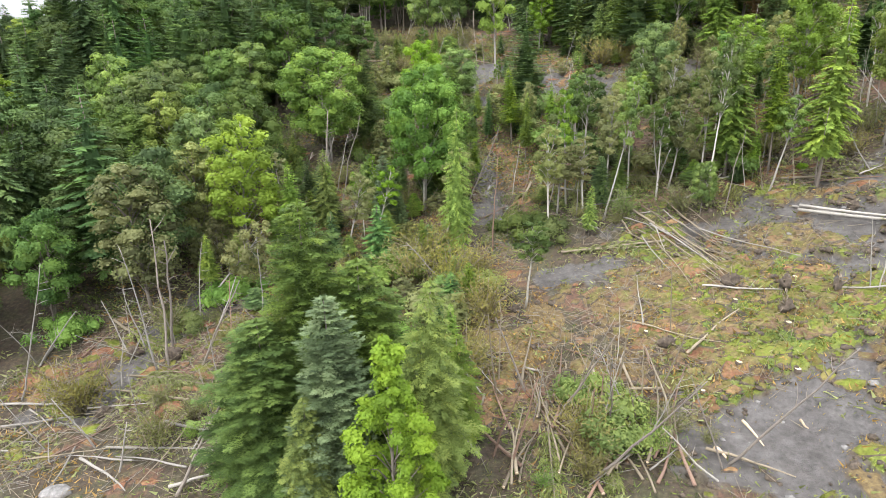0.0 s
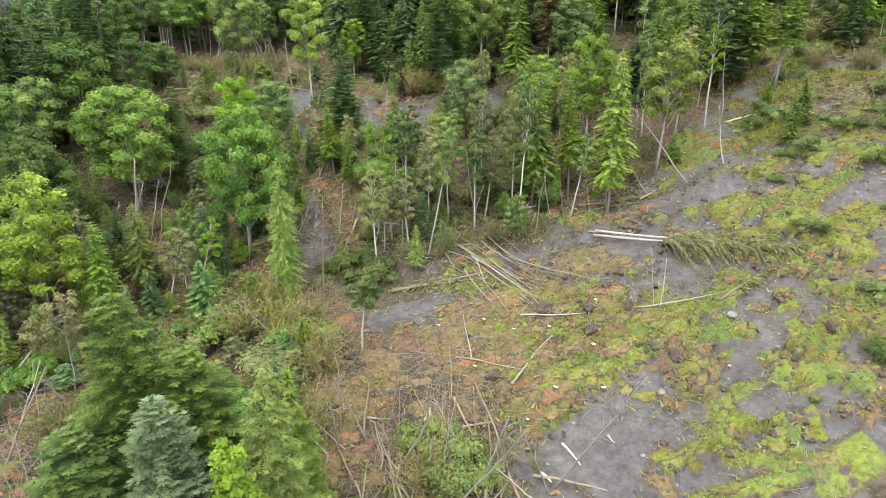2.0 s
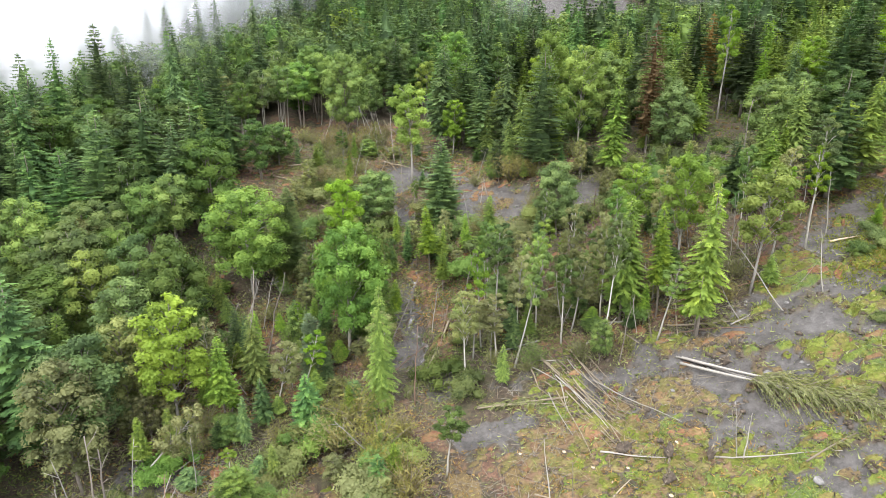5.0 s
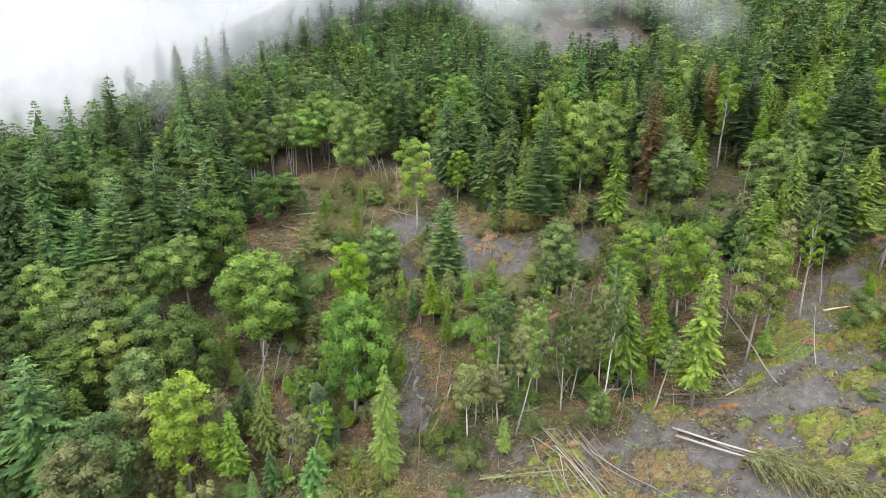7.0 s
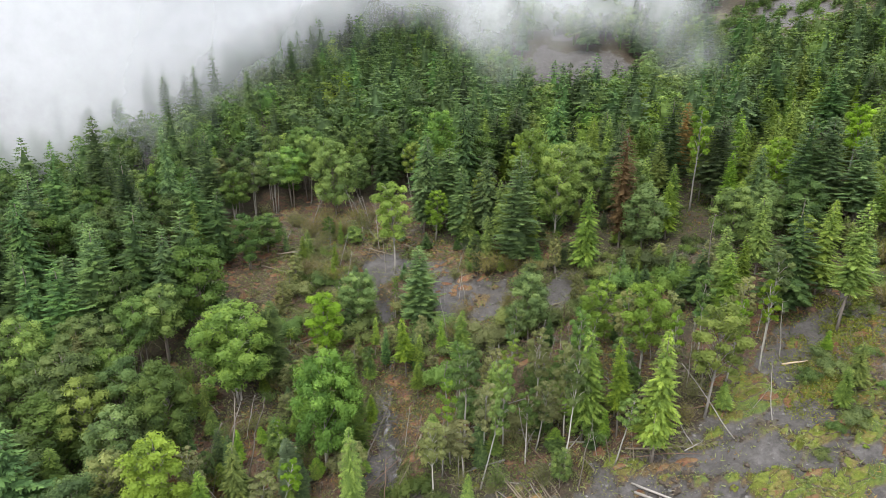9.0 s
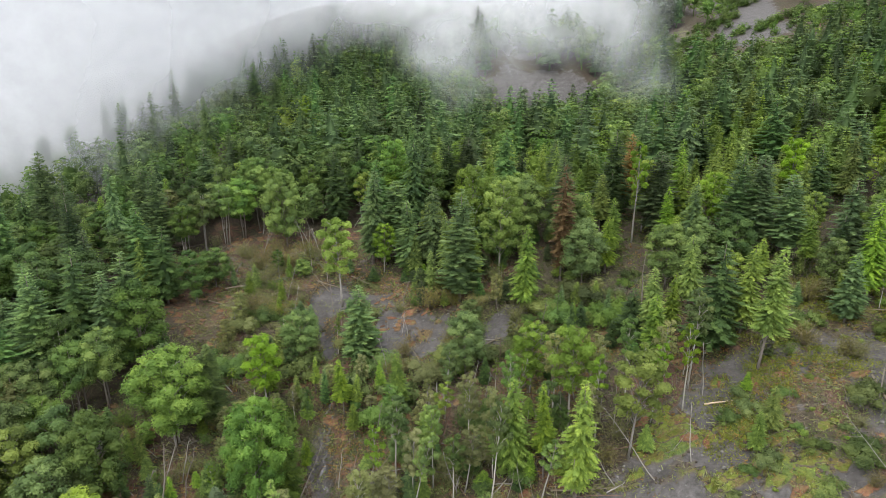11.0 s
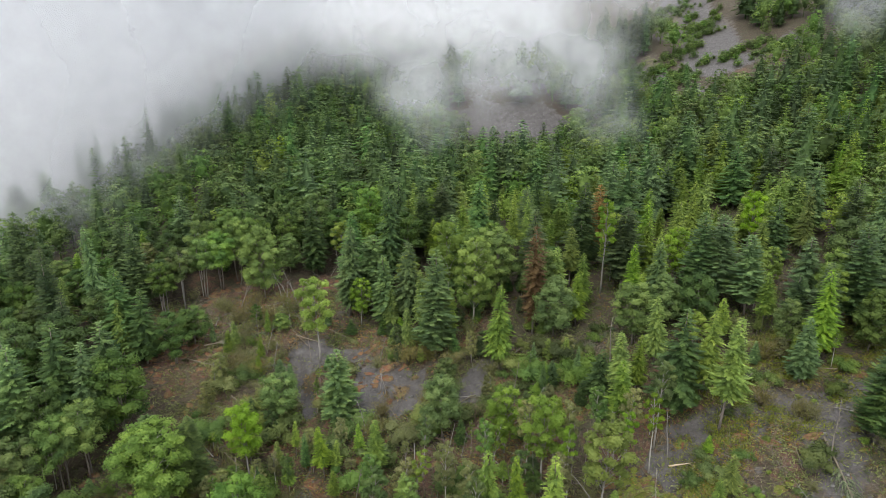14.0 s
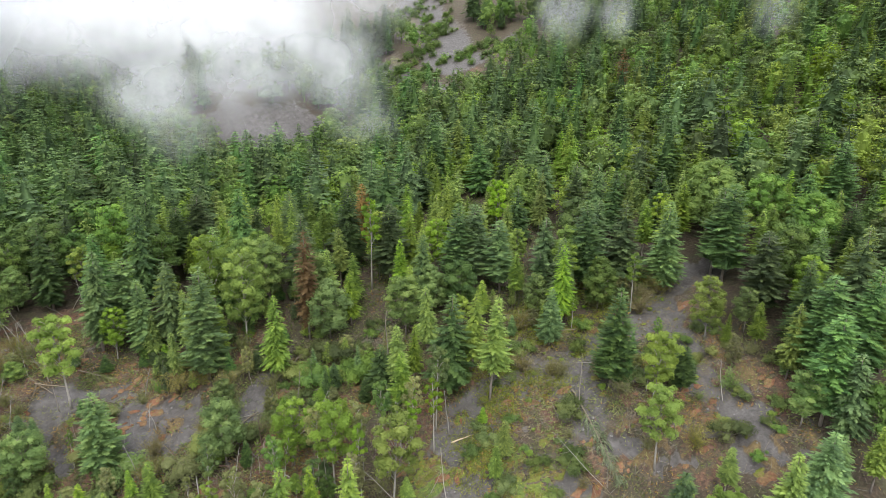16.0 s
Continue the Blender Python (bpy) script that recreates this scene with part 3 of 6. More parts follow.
def leaf_cloud(seed, lobes, count, size, flat=0.72, core=0.62):
    """Domes of leaves over many lobes, facing out and up like the lobe's skin, each lobe round a solid ball added to
    block light. Gives a number for each lobe too.
    """
    g = rng(seed)
    lobes = np.asarray(lobes, float)
    mid = lobes[:, :3].mean(0)
    wts = lobes[:, 3] ** 2
    pick = g.choice(len(lobes), count, p=wts / wts.sum())
    out = unit((lobes[pick, :3] - mid) * [1, 1, 0.6])
    d = unit(g.normal(size=(count, 3)) + out * 0.5 + [0, 0, 0.45])
    bump = 1 + 0.22 * np.sin(5 * d[:, 0] + 3 * pick) * np.sin(5 * d[:, 1] + 5 * pick)
    rad = lobes[pick, 3] * bump * (0.78 + 0.34 * g.random(count))
    base = lobes[pick, :3] + d * rad[:, None] * [1, 1, flat]
    face = unit(d * 0.8 + g.normal(size=(count, 3)) * 0.3 + [0, 0, 0.35])
    ax = unit(np.cross(face, g.normal(size=(count, 3))))
    ax = unit(ax + (d * [1, 1, 0.2] - [0, 0, 0.35]) * 0.6)
    sd = unit(np.cross(face, ax))
    ln = size * g.uniform(0.7, 1.5, count)
    v, f = needles(base - ax * ln[:, None] * 0.4, ax, sd, ln, ln * g.uniform(0.32, 0.5, count))
    own = 1.02 + 0.96 * g.random(len(lobes))
    tones = np.repeat(own[pick], 3)
    # solid balls added inside the lobes, blocking light and sight through the crown
    if core:
        ball, bf = blob(seed, core, (1, 1, flat), 0.3, 5, 7)
        k = g.uniform(0.85, 1.1, len(lobes))
        v, f = joined([(v, f)] + [(ball * q[3] * s + q[:3], bf) for q, s in zip(lobes, k)])
        tones = np.concatenate([tones, np.repeat(own, len(ball))])
    return v, f, tones


def trunk_path(g, h, wander=0.02, n=7):
    z = np.linspace(-0.6, h, n)
    w = np.cumsum(g.normal(size=(n, 2)) * wander * h / n, 0)
    w -= w[0]
    return np.column_stack([w, z])


def part(name, verts, faces, mat, parent, label="", flat=True, tones=None):
    me = mesh_np(name, verts, faces, [mat], flat=flat)
    if tones is not None:
        me.attributes.new("bough", "FLOAT", "POINT").data.foreach_set("value", np.asarray(tones, np.float32))
    ob = new(name, me)
    ob.parent = parent
    return tagged(ob, label) if label else ob


def thing(name, label, category, group="", kind=""):
    return tagged(new(name), label, category, group, kind)


def spruce(name, label, seed, mat, bark_mat, group, **kw):
    """A conifer 20 m tall: trunk, dead stubs, crown of boughs."""
    g = rng(seed)
    t = thing(name, label, "tree", group)
    h = kw.get("h", 20.0)
    pieces = [tube(trunk_path(g, h * 0.97, 0.006), np.linspace(0.24, 0.03, 7), 6)]
    for k in range(10):
        z, az, ln = g.uniform(0.06, 0.5) * h, g.uniform(0, 6.28), g.uniform(0.5, 1.8)
        pieces.append(tube([(0, 0, z), (ln * math.cos(az), ln * math.sin(az), z - 0.2 * ln)], [0.035, 0.01], 3))
    part("trunk", *joined(pieces), bark_mat, t, flat=False)
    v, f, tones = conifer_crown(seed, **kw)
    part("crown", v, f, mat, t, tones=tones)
    return t


def broadleaf(name, label, seed, mat, bark_mat, group, h=18.0, r=4.2, bare=0.3, lobes=16, count=1500, size=0.55, stems=1, thick=0.2, egg=0.0, lobe=(0.26, 0.4), limbs=False):
    """A leafy tree: trunk and limbs, crown of leafy lobes set over a dome."""
    g = rng(seed)
    t = thing(name, label, "tree", group)
    pieces, branches, L = [], [], []
    for s in range(stems):
        off = np.array([g.normal() * 0.35, g.normal() * 0.35, 0]) * (stems > 1)
        p = trunk_path(g, h * 0.93, 0.03) + off * np.linspace(1, 2.4, 7)[:, None]
        pieces.append(tube(p, np.linspace(thick, 0.03, 7), 7))
        branches.append([])
        for k in range(lobes // stems):
            f = (k + g.random()) / (lobes // stems)
            z = h * bare + (h * 0.96 - h * bare) * f
            wide = r * math.sqrt(max(0.04, 1 - ((f - 0.42 + egg) / 0.62) ** 2))
            az, out = k * 2.4 + g.uniform(-0.5, 0.5), wide * (g.uniform(0.62, 0.86) if k % 4 else g.uniform(0.1, 0.45))
            q = np.array([np.interp(z, p[:, 2], p[:, 0]) + out * math.cos(az), np.interp(z, p[:, 2], p[:, 1]) + out * math.sin(az), z])
            L.append((*q, max(0.55, (0.45 * wide + 0.55 * r) * g.uniform(*lobe))))
            z0 = max(h * 0.12, z - out * 0.9 - 0.6)
            s0 = np.array([np.interp(z0, p[:, 2], p[:, 0]), np.interp(z0, p[:, 2], p[:, 1]), z0])
            if limbs and k % 2:
                continue
            branches[-1].append(tube([s0, (s0 + q) / 2 + [0, 0, 0.25 * out], q], [thick * 0.35, thick * 0.2, 0.02], 4))
    if limbs:
        for stem, own in zip(pieces, branches):
            trunk = part("trunk", *stem, bark_mat, t, flat=False)
            for b in own:
                part("limb", *b, bark_mat, trunk, flat=False)
    else:
        part("trunk", *joined(pieces + sum(branches, [])), bark_mat, t, flat=False)
    v, f, tones = leaf_cloud(seed + 7, L, count, size)
    part("crown", v, f, mat, t, tones=tones)
    return t


KINDS = {
    "S": [spruce("spruce_tree", "tall dark green spruce standing on the wooded slope", 11, M_SPRUCE, M_BARK, "spruces of the slope", r=3.7, shape=0.72),
          spruce("spruce_tree", "slender dark spruce with drooping boughs on the slope", 12, M_SPRUCE, M_BARK, "spruces of the slope", r=3.0, bare=0.16, shape=0.62, droop=0.55),
          spruce("spruce_tree", "broad dark spruce with a ragged crown on the slope", 13, M_SPRUCE, M_BARK, "spruces of the slope", r=4.2, shape=0.8, gaps=0.18, whorls=34, arms=10, size=1.1),
          spruce("spruce_tree", "dense dark green fir with short level boughs", 14, M_SPRUCE, M_BARK, "spruces of the slope", r=3.5, shape=0.62, droop=0.2),
          spruce("spruce_tree", "blunt-topped dark fir with thick layered boughs", 15, M_SPRUCE, M_BARK, "spruces of the slope", r=3.6, bare=0.2, shape=0.5, droop=0.25, size=1.1)],
    "L": [spruce("light_conifer", "light green young conifer with a bare lower trunk", 21, M_LIGHT, M_BARK, "light green conifers", r=3.0, bare=0.32, shape=0.62, gaps=0.12, step=0.32, size=0.95, core=0.4),
          spruce("light_conifer", "light green conifer with ragged drooping boughs", 22, M_LIGHT, M_BARK, "light green conifers", r=3.5, bare=0.2, shape=0.7, droop=0.5, gaps=0.16, step=0.32, size=0.95, core=0.4)],
    "B": [broadleaf("beech_tree", "full green beech crown over several grey stems", 31, M_BROAD, M_BARK, "beeches of the slope", r=5.0, lobes=64, count=9280, size=0.27, stems=2),
          broadleaf("beech_tree", "round green beech standing in the wood", 32, M_BROAD, M_BARK, "beeches of the slope", r=5.0, bare=0.2, lobes=70, count=9860, size=0.27, egg=0.06),
          broadleaf("beech_tree", "narrow green beech with uneven crown", 33, M_BROAD, M_BARK, "beeches of the slope", r=3.9, bare=0.3, lobes=46, count=7250, size=0.27, egg=-0.06),
          # beech variant whose leaf colour carries the shade of the dense wood
          broadleaf("beech_tree", "ragged-domed beech, the dense wood's shade put into its leaf colour", 34, M_BROAD_SHADED, M_BARK, "beeches of the slope", r=4.5, bare=0.26, lobes=44, count=7540, size=0.29, stems=2, egg=0.02, lobe=(0.2, 0.44))],
    "E": [broadleaf("edge_beech", "tall beech on bare grey stems at the wood's torn edge", 35, M_BROAD, M_BARK, "beeches of the torn edge", r=4.4, bare=0.46, lobes=46, count=7540, size=0.27, stems=2, egg=0.04, limbs=True),
          broadleaf("edge_beech", "slim beech with a high crown above bare stems", 36, M_BROAD, M_PALE, "beeches of the torn edge", r=3.6, bare=0.5, lobes=36, count=6090, size=0.27, stems=3, thick=0.14, limbs=True)],
    "Y": [broadleaf("maple_tree", "yellow-green spring maple with a pale trunk", 41, M_YELLOW, M_PALE, "maples in young leaf", r=3.9, bare=0.32, lobes=42, count=6670, size=0.26, lobe=(0.2, 0.36)),
          broadleaf("maple_tree", "bright yellow-green maple with an airy crown", 42, M_YELLOW, M_PALE, "maples in young leaf", r=3.4, bare=0.42, lobes=30, count=5510, size=0.26, egg=-0.1, lobe=(0.2, 0.38))],
    "T": [broadleaf("alder_tree", "thin pale-stemmed alder with a sparse high crown", 51, M_BROAD, M_ALDER, "thin alders", r=2.3, bare=0.58, lobes=22, count=2200, size=0.28, thick=0.19),
          broadleaf("alder_tree", "leaning thin alder with a few leafy limbs", 52, M_YELLOW, M_ALDER, "thin alders", r=2.0, bare=0.55, lobes=17, count=1700, size=0.28, thick=0.19),
          broadleaf("alder_tree", "grey-green alder with a light feathery crown", 53, M_GREY, M_ALDER, "thin alders", r=2.6, bare=0.48, lobes=26, count=2300, size=0.27, thick=0.19)],
    "G": [broadleaf("budding_tree", "grey-green tree just coming into leaf", 61, M_GREY, M_BARK, "budding trees", r=4.0, bare=0.25, lobes=50, count=5200, size=0.28)],
    "N": [spruce("fir_tree", "dense dark green fir with layered boughs", 81, M_NEAR, M_BARK, "full firs of the slide", r=5.6, bare=0.04, shape=0.52, whorls=52, arms=17, step=0.36, gaps=0.06, droop=0.26, fine=True),
          spruce("fir_tree", "silvery grey-green fir with upturned sprays", 82, M_BLUE, M_BARK, "full firs of the slide", r=4.0, bare=0.04, shape=0.62, whorls=48, arms=14, step=0.34, droop=0.2, gaps=0.06, fine=True),
          spruce("fir_tree", "mid-green fir with long ragged drooping sprays", 83, M_LIGHT, M_BARK, "full firs of the slide", r=4.6, bare=0.08, shape=0.55, droop=0.5, whorls=42, arms=13, step=0.36, gaps=0.16, fine=True)],
    "H": [broadleaf("great_beech", "big domed green beech over pale stems", 91, M_FRESH, M_PALE, "great beeches of the slope", h=18, r=6.0, bare=0.3, lobes=110, count=17400, size=0.26, stems=2, lobe=(0.17, 0.28), limbs=True),
          broadleaf("great_beech", "big bright green beech dome over pale stems", 92, M_FRESH, M_PALE, "great beeches of the slope", h=18, r=5.4, bare=0.3, lobes=90, count=15950, size=0.25, stems=2, egg=0.05, lobe=(0.18, 0.3), limbs=True)],
    "M": [broadleaf("young_maple", "vivid yellow-green young maple below the slide", 85, M_VIVID, M_BARK, "maples in young leaf", h=20, r=4.2, bare=0.1, lobes=96, count=20000, size=0.22, thick=0.2, egg=0.2, lobe=(0.12, 0.24), limbs=True)],
    "D": [spruce("withered_conifer", "withered brown conifer still standing", 71, M_BROWN, M_BARK, "withered conifers", r=2.9, bare=0.16, shape=0.5, gaps=0.12, whorls=40, arms=10, core=0.3)],
}
NOMINAL = {"S": 20.0, "L": 20.0, "B": 18.0, "Y": 18.0, "T": 18.0, "G": 18.0, "D": 20.0, "N": 20.0, "M": 20.0, "H": 18.0, "E": 18.0}
USED = {}
pick = random.Random(5)


def plant(kind, x, y, h, variant=None, lean=0.0, wide=None):
    """One tree of a kind at a place, h metres tall; the first of a variant is the tree itself."""
    v = pick.randrange(len(KINDS[kind])) if variant is None else variant
    s = h / NOMINAL[kind]
    w = s ** 0.75 * pick.uniform(0.9, 1.12) * (1.3 if kind == "S" else 1.0) if wide is None else wide
    m = pose(x, y, float(ground_z(x, y)) - 0.1, 0, lean + pick.uniform(-2.5, 2.5), 0) @ pose(0, 0, 0, pick.uniform(-2, 2), 0, pick.uniform(0, 360)) @ Matrix.Diagonal((w, w, s, 1))
    if (kind, v) not in USED:
        USED[kind, v] = 0
        KINDS[kind][v].matrix_basis = m
        return KINDS[kind][v]
    USED[kind, v] += 1
    o = copy_thing(KINDS[kind][v], m)
    o.matrix_basis = m
    return o


TAKEN = []


def stand(kind, rows, **kw):
    for x, y, h in rows:
        plant(kind, x, y, h, **kw)
        TAKEN.append((x, y))


# ---- trees told apart by name of stand: x, y, height ----
# ridge in the mist and the wood's western edge
stand("S", [(-66, 196, 19), (-74, 197, 18), (-78, 200, 17), (-64.7, 221, 21), (-60, 222, 22), (-55, 205, 21), (-50, 208, 20), (-46, 206, 22), (-76.8, 262, 26), (-90, 250, 25), (-35, 290, 22), (-23.5, 284.5, 22), (0, 275, 22), (-48, 240, 24), (-98, 230, 24), (-57.5, 133, 26), (-55.5, 149.4, 24.6), (-44.5, 135, 24), (-37, 138.8, 25.8), (-30.4, 146, 22.1), (-43, 133, 22.2), (-39, 127, 18.5),
            (-45, 114, 21.2), (-26, 129, 17.5), (-51, 105, 19.5), (-31, 121.5, 12), (-21, 244, 20), (-14, 254, 20), (-28.7, 198, 20), (-55.9, 111, 18), (-11, 216, 22)], wide=1.05)
# round the hollow
stand("S", [(9.3, 157, 20), (17, 138.6, 22.7), (13.3, 107.5, 16.4), (1.7, 122, 5), (30, 131, 19.7), (84.3, 139.8, 25.8), (70.8, 87.9, 19.7), (119.5, 148.3, 18.2), (60.5, 96.5, 10.7),
            (-7.6, 69, 7.8), (109, 118, 15.8), (106, 103, 14), (84.3, 148, 21.3), (103, 154, 15), (98, 96, 12), (93.4, 69.6, 19.5), (91.5, 84.4, 12.2), (103.9, 35.1, 10)])
# the eastern wood
stand("S", [(130, 233, 25.7), (138, 149.4, 22.3), (100.7, 60.3, 9), (115.2, 89.5, 19), (119.1, 81.3, 20), (111.9, 42.2, 20), (117.6, 47.5, 20), (124, 62, 18), (122.5, 53, 17), (131.1, 49.9, 20),
            (145, 68.6, 19), (111.6, 37.8, 16), (122.9, 113.4, 18), (126.2, 108.1, 18), (125.2, 126.5, 17), (129.4, 77.3, 19), (119, 101, 14), (123.1, 43.6, 20), (125, 143.4, 17), (148.1, 146.3, 18), (156.1, 67.8, 19), (164.7, 79.8, 19)])
# the clump of firs and maples below the slide
stand("N", [(-10, 42.1, 20.5), (-6.4, 40.8, 16.5), (-13, 39, 13.5)], variant=0, wide=0.98)
stand("N", [(-7.4, 36.0, 16)], variant=1, wide=1.0)
stand("N", [(-1.6, 36.4, 16.5), (0.2, 41, 10), (-9.2, 34.5, 10)], variant=2)
stand("M", [(-3.4, 30.8, 16)], variant=0)
stand("B", [(-3, 148.8, 18.4), (-30.8, 79, 15.8), (31.7, 98.7, 13.3), (71.6, 106, 13.3), (78.9, 108.4, 11.7), (138.7, 82.7, 16), (130.4, 62.2, 15),
            (144.2, 77, 15), (119.5, 62, 9), (109.5, 44, 10), (142.8, 93, 14), (143.3, 65.5, 15), (9.4, 166.3, 17), (-40, 89.1, 17), (-49.1, 96.3, 17), (-41.1, 83.3, 15), (-17, 133.9, 9)])
stand("E", [(-25, 143, 14), (-21.5, 147, 15), (-17.5, 150.5, 15), (-13.5, 153.5, 15), (-9.5, 156, 16), (-5, 158, 15), (-19, 157, 16), (-11, 162, 16), (-38.4, 106.9, 16), (-34, 101.5, 15), (-30.5, 104.5, 15), (-41, 98, 15), (-36, 92, 14), (-43, 90, 15)])
stand("H", [(-17.4, 95.6, 17)], variant=0, wide=1.12)
stand("N", [(-12.2, 99, 15.5)], variant=0, wide=0.6)
stand("H", [(-3.2, 81.6, 19.5)], variant=1, wide=0.94)
stand("N", [(0.8, 83.5, 18.5)], variant=0, wide=0.6)
stand("N", [(1.2, 70, 17.5)], variant=2, wide=0.5)
stand("N", [(-7.2, 78, 10)], variant=1, wide=0.6)
stand("G", [(-41.6, 96.5, 13), (-32.6, 64, 17)])
stand("Y", [(9.7, 125.4, 20), (-24, 71.5, 18.4), (39.4, 130.4, 23.1), (43.3, 124.7, 21.1), (41.6, 92.2, 13.7), (45.5, 83.2, 18.6), (52.1, 75.3, 18.7), (107, 124, 16.1), (87, 118.7, 14.6),
            (103, 110, 10), (94, 60.5, 15.5), (87.5, 53.6, 16), (113.7, 65.9, 13), (142.6, 110.9, 15), (136.2, 76.1, 12)])
stand("L", [(45.5, 111.4, 18.7), (10.2, 96.4, 11.7), (34.7, 77.5, 18.2), (42.8, 71.4, 20.9), (61, 87.9, 14.3), (75, 81, 21), (97, 87.5, 18), (91.7, 44.2, 8.7), (71, 77.6, 4.4), (-18, 71, 13), (-14.7, 76, 12),
            (76.6, 89, 16.1), (139, 133.5, 18), (67.5, 68.6, 7), (70.4, 70.3, 8), (108.8, 156.5, 11), (128.2, 247.3, 18)])
stand("L", [(39.6, 76.5, 17)], wide=0.62)
stand("D", [(54.6, 117.7, 24.4), (78, 142, 18), (187.3, 161.3, 17)], wide=1.15)
stand("T", [(12.5, 74, 13), (15.5, 79, 15), (20, 77.5, 14), (23.5, 80, 15), (26, 76, 13), (29.5, 84, 15), (32.5, 79, 16), (36.5, 86, 15), (40.5, 80, 14), (44, 87, 15), (48.5, 79.5, 16), (50, 85, 14), (55, 84, 16), (27, 92, 14), (18, 88, 13), (59, 81.5, 15)], wide=0.72)
stand("T", [(72.5, 124.4, 22.4), (17.8, 81, 16.7), (64.4, 82.3, 17.1)])

# saplings coming up through the debris
grow = rng(410)
for x0, x1, y0, y1, count in ((-12, 60, 70, 100, 70), (-14, 60, 98, 140, 120), (-30, 4, 60, 100, 90), (50, 100, 66, 110, 40), (96, 122, 46, 90, 22), (-10, 4, 44, 62, 12)):
    for k in range(count):
        x, y = grow.uniform(x0, x1), grow.uniform(y0, y1)
        if float(cover(SCAR + HOLLOW + GULLY + EAST, np.array(x), np.array(y))) < 0.3:
            plant("TLSBGLSL"[int(grow.integers(8))], x, y, grow.uniform(2.5, 8), wide=grow.uniform(0.28, 0.45))


# ---- the wood between, filled at random where no slide has opened it ----
fill = rng(77)
taken = np.array(TAKEN)
LIMIT = {"S": 230, "B": 170, "Y": 90, "L": 120, "T": 60, "G": 50, "D": 14}
far_rows = []
fx, fy = np.meshgrid(np.arange(-150, 300, 5.9), np.arange(22, 372, 5.9))
fx, fy = fx + fill.uniform(-2.5, 2.5, fx.shape), fy + fill.uniform(-2.5, 2.5, fy.shape)
fd, faz = np.hypot(fx, fy), np.degrees(np.arctan2(fx, fy))
f_gap, f_thin, f_leafy = cover(OPEN + SCAR + EAST + UPPER + GULLY, fx, fy), cover(SPARSE, fx, fy), fractal(fx, fy, 34, 91, 3)
luck = fill.random((5, *fx.shape))
keep = (faz > -46) & (faz < 74) & (fd < 370) & ~((fd < 60) & (fx < 40)) & ~((fy < 60) & (fx > -40) & (fx < 75)) & (f_gap < 0.25) & (luck[0] > f_thin * 0.72) & ~((fx > -26) & (fx < 62) & (fy < 132) & (luck[1] < 0.45)) & ~((fx > 62) & (fy < 150) & (fx < 130) & (luck[1] < 0.3)) & ~((fd > 260) & (luck[1] < 0.35)) & ~((fx < -20) & (fy > 262)) & ~((fx < -60) & (fy > 215))
for x, y, d, thin, leafy, k1, k2, hl in zip(fx[keep], fy[keep], fd[keep], f_thin[keep], f_leafy[keep], luck[2][keep], luck[3][keep], luck[4][keep]):
    if np.min(np.hypot(taken[:, 0] - x, taken[:, 1] - y)) < 3.8:
        continue
    share = 0.5 + 1.8 * (leafy - 0.5) + (0.12 if x < 0 else 0.0)
    kind = "S" if k1 > share else ("B" if k2 < 0.72 else "YBLB"[int(k2 * 997) % 4])
    if x > 20 and y < 175:
        kind = "SSLLLLLBYBLS"[int(k1 * 1999) % 12]
    if thin > 0.3:
        kind = "TTLYG"[int(k2 * 997) % 5]
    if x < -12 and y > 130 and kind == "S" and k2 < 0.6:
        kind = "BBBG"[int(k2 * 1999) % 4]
    h = (0.8 if x < -12 and y > 138 else 1.0) * {"S": 20.5, "L": 14, "B": 15.5, "Y": 14, "T": 11.5, "G": 12.5}[kind] * (0.68 + 0.52 * hl)
    low = float(cover(LOW, np.array(x), np.array(y)))
    if low > 0.25:
        if k2 < 0.2 * low:
            continue
        kind, h = "BBS"[int(k1 * 997) % 3], h * (1 - 0.42 * low)
    if d > 168 or LIMIT[kind] <= 0:
        far_rows.append((x, y, h, kind))
        continue
    LIMIT[kind] -= 1
    # western beeches mostly take the variant with shade put into its leaves
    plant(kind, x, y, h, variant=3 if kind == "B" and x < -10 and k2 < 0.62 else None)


def far_wood(kind_set, name, label, mat, maker, where=lambda x, y: True):
    """Woods too far off to count: every tree small but whole, in one mesh."""
    shapes = [maker(s) for s in range(8)]
    pieces, rolls, tones = [], [], []
    rows = [r for r in far_rows if r[3] in kind_set and where(r[0], r[1])]
    zs = ground_z(np.array([r[0] for r in rows]), np.array([r[1] for r in rows]))
    for (x, y, h, kind), z in zip(rows, zs):
        rolls.append(fill.random() * 9)
        v, f, tone = shapes[int(fill.integers(8))]
        tones.append(tone)
        a, w = fill.uniform(0, 6.28), h * (fill.uniform(1.2, 1.5) if h > 6 else fill.uniform(1.6, 2.3))
        c, s = math.cos(a), math.sin(a)
        q = v * [w, w, h]
        pieces.append((np.column_stack([q[:, 0] * c - q[:, 1] * s + x, q[:, 0] * s + q[:, 1] * c + y, q[:, 2] + z - (0.2 if h > 6 else 0.28 * h)]), f))
    me = mesh_np(name, *joined(pieces), [mat], flat=True)
    a = me.attributes.new("tree", "FLOAT", "POINT")
    a.data.foreach_set("value", np.repeat(rolls, [len(p[0]) for p in pieces]).astype(np.float32))
    me.attributes.new("bough", "FLOAT", "POINT").data.foreach_set("value", np.concatenate(tones).astype(np.float32))
    tagged(new(name, me), label, "forest", kind="stuff")


def with_stem(v, f, tones, top):
    v, f = joined([(v, f), tube([(0, 0, -1), (0, 0, top)], [0.25, 0.05], 4)])
    return v, f, np.concatenate([tones, np.full(len(v) - len(tones), 1.1)])


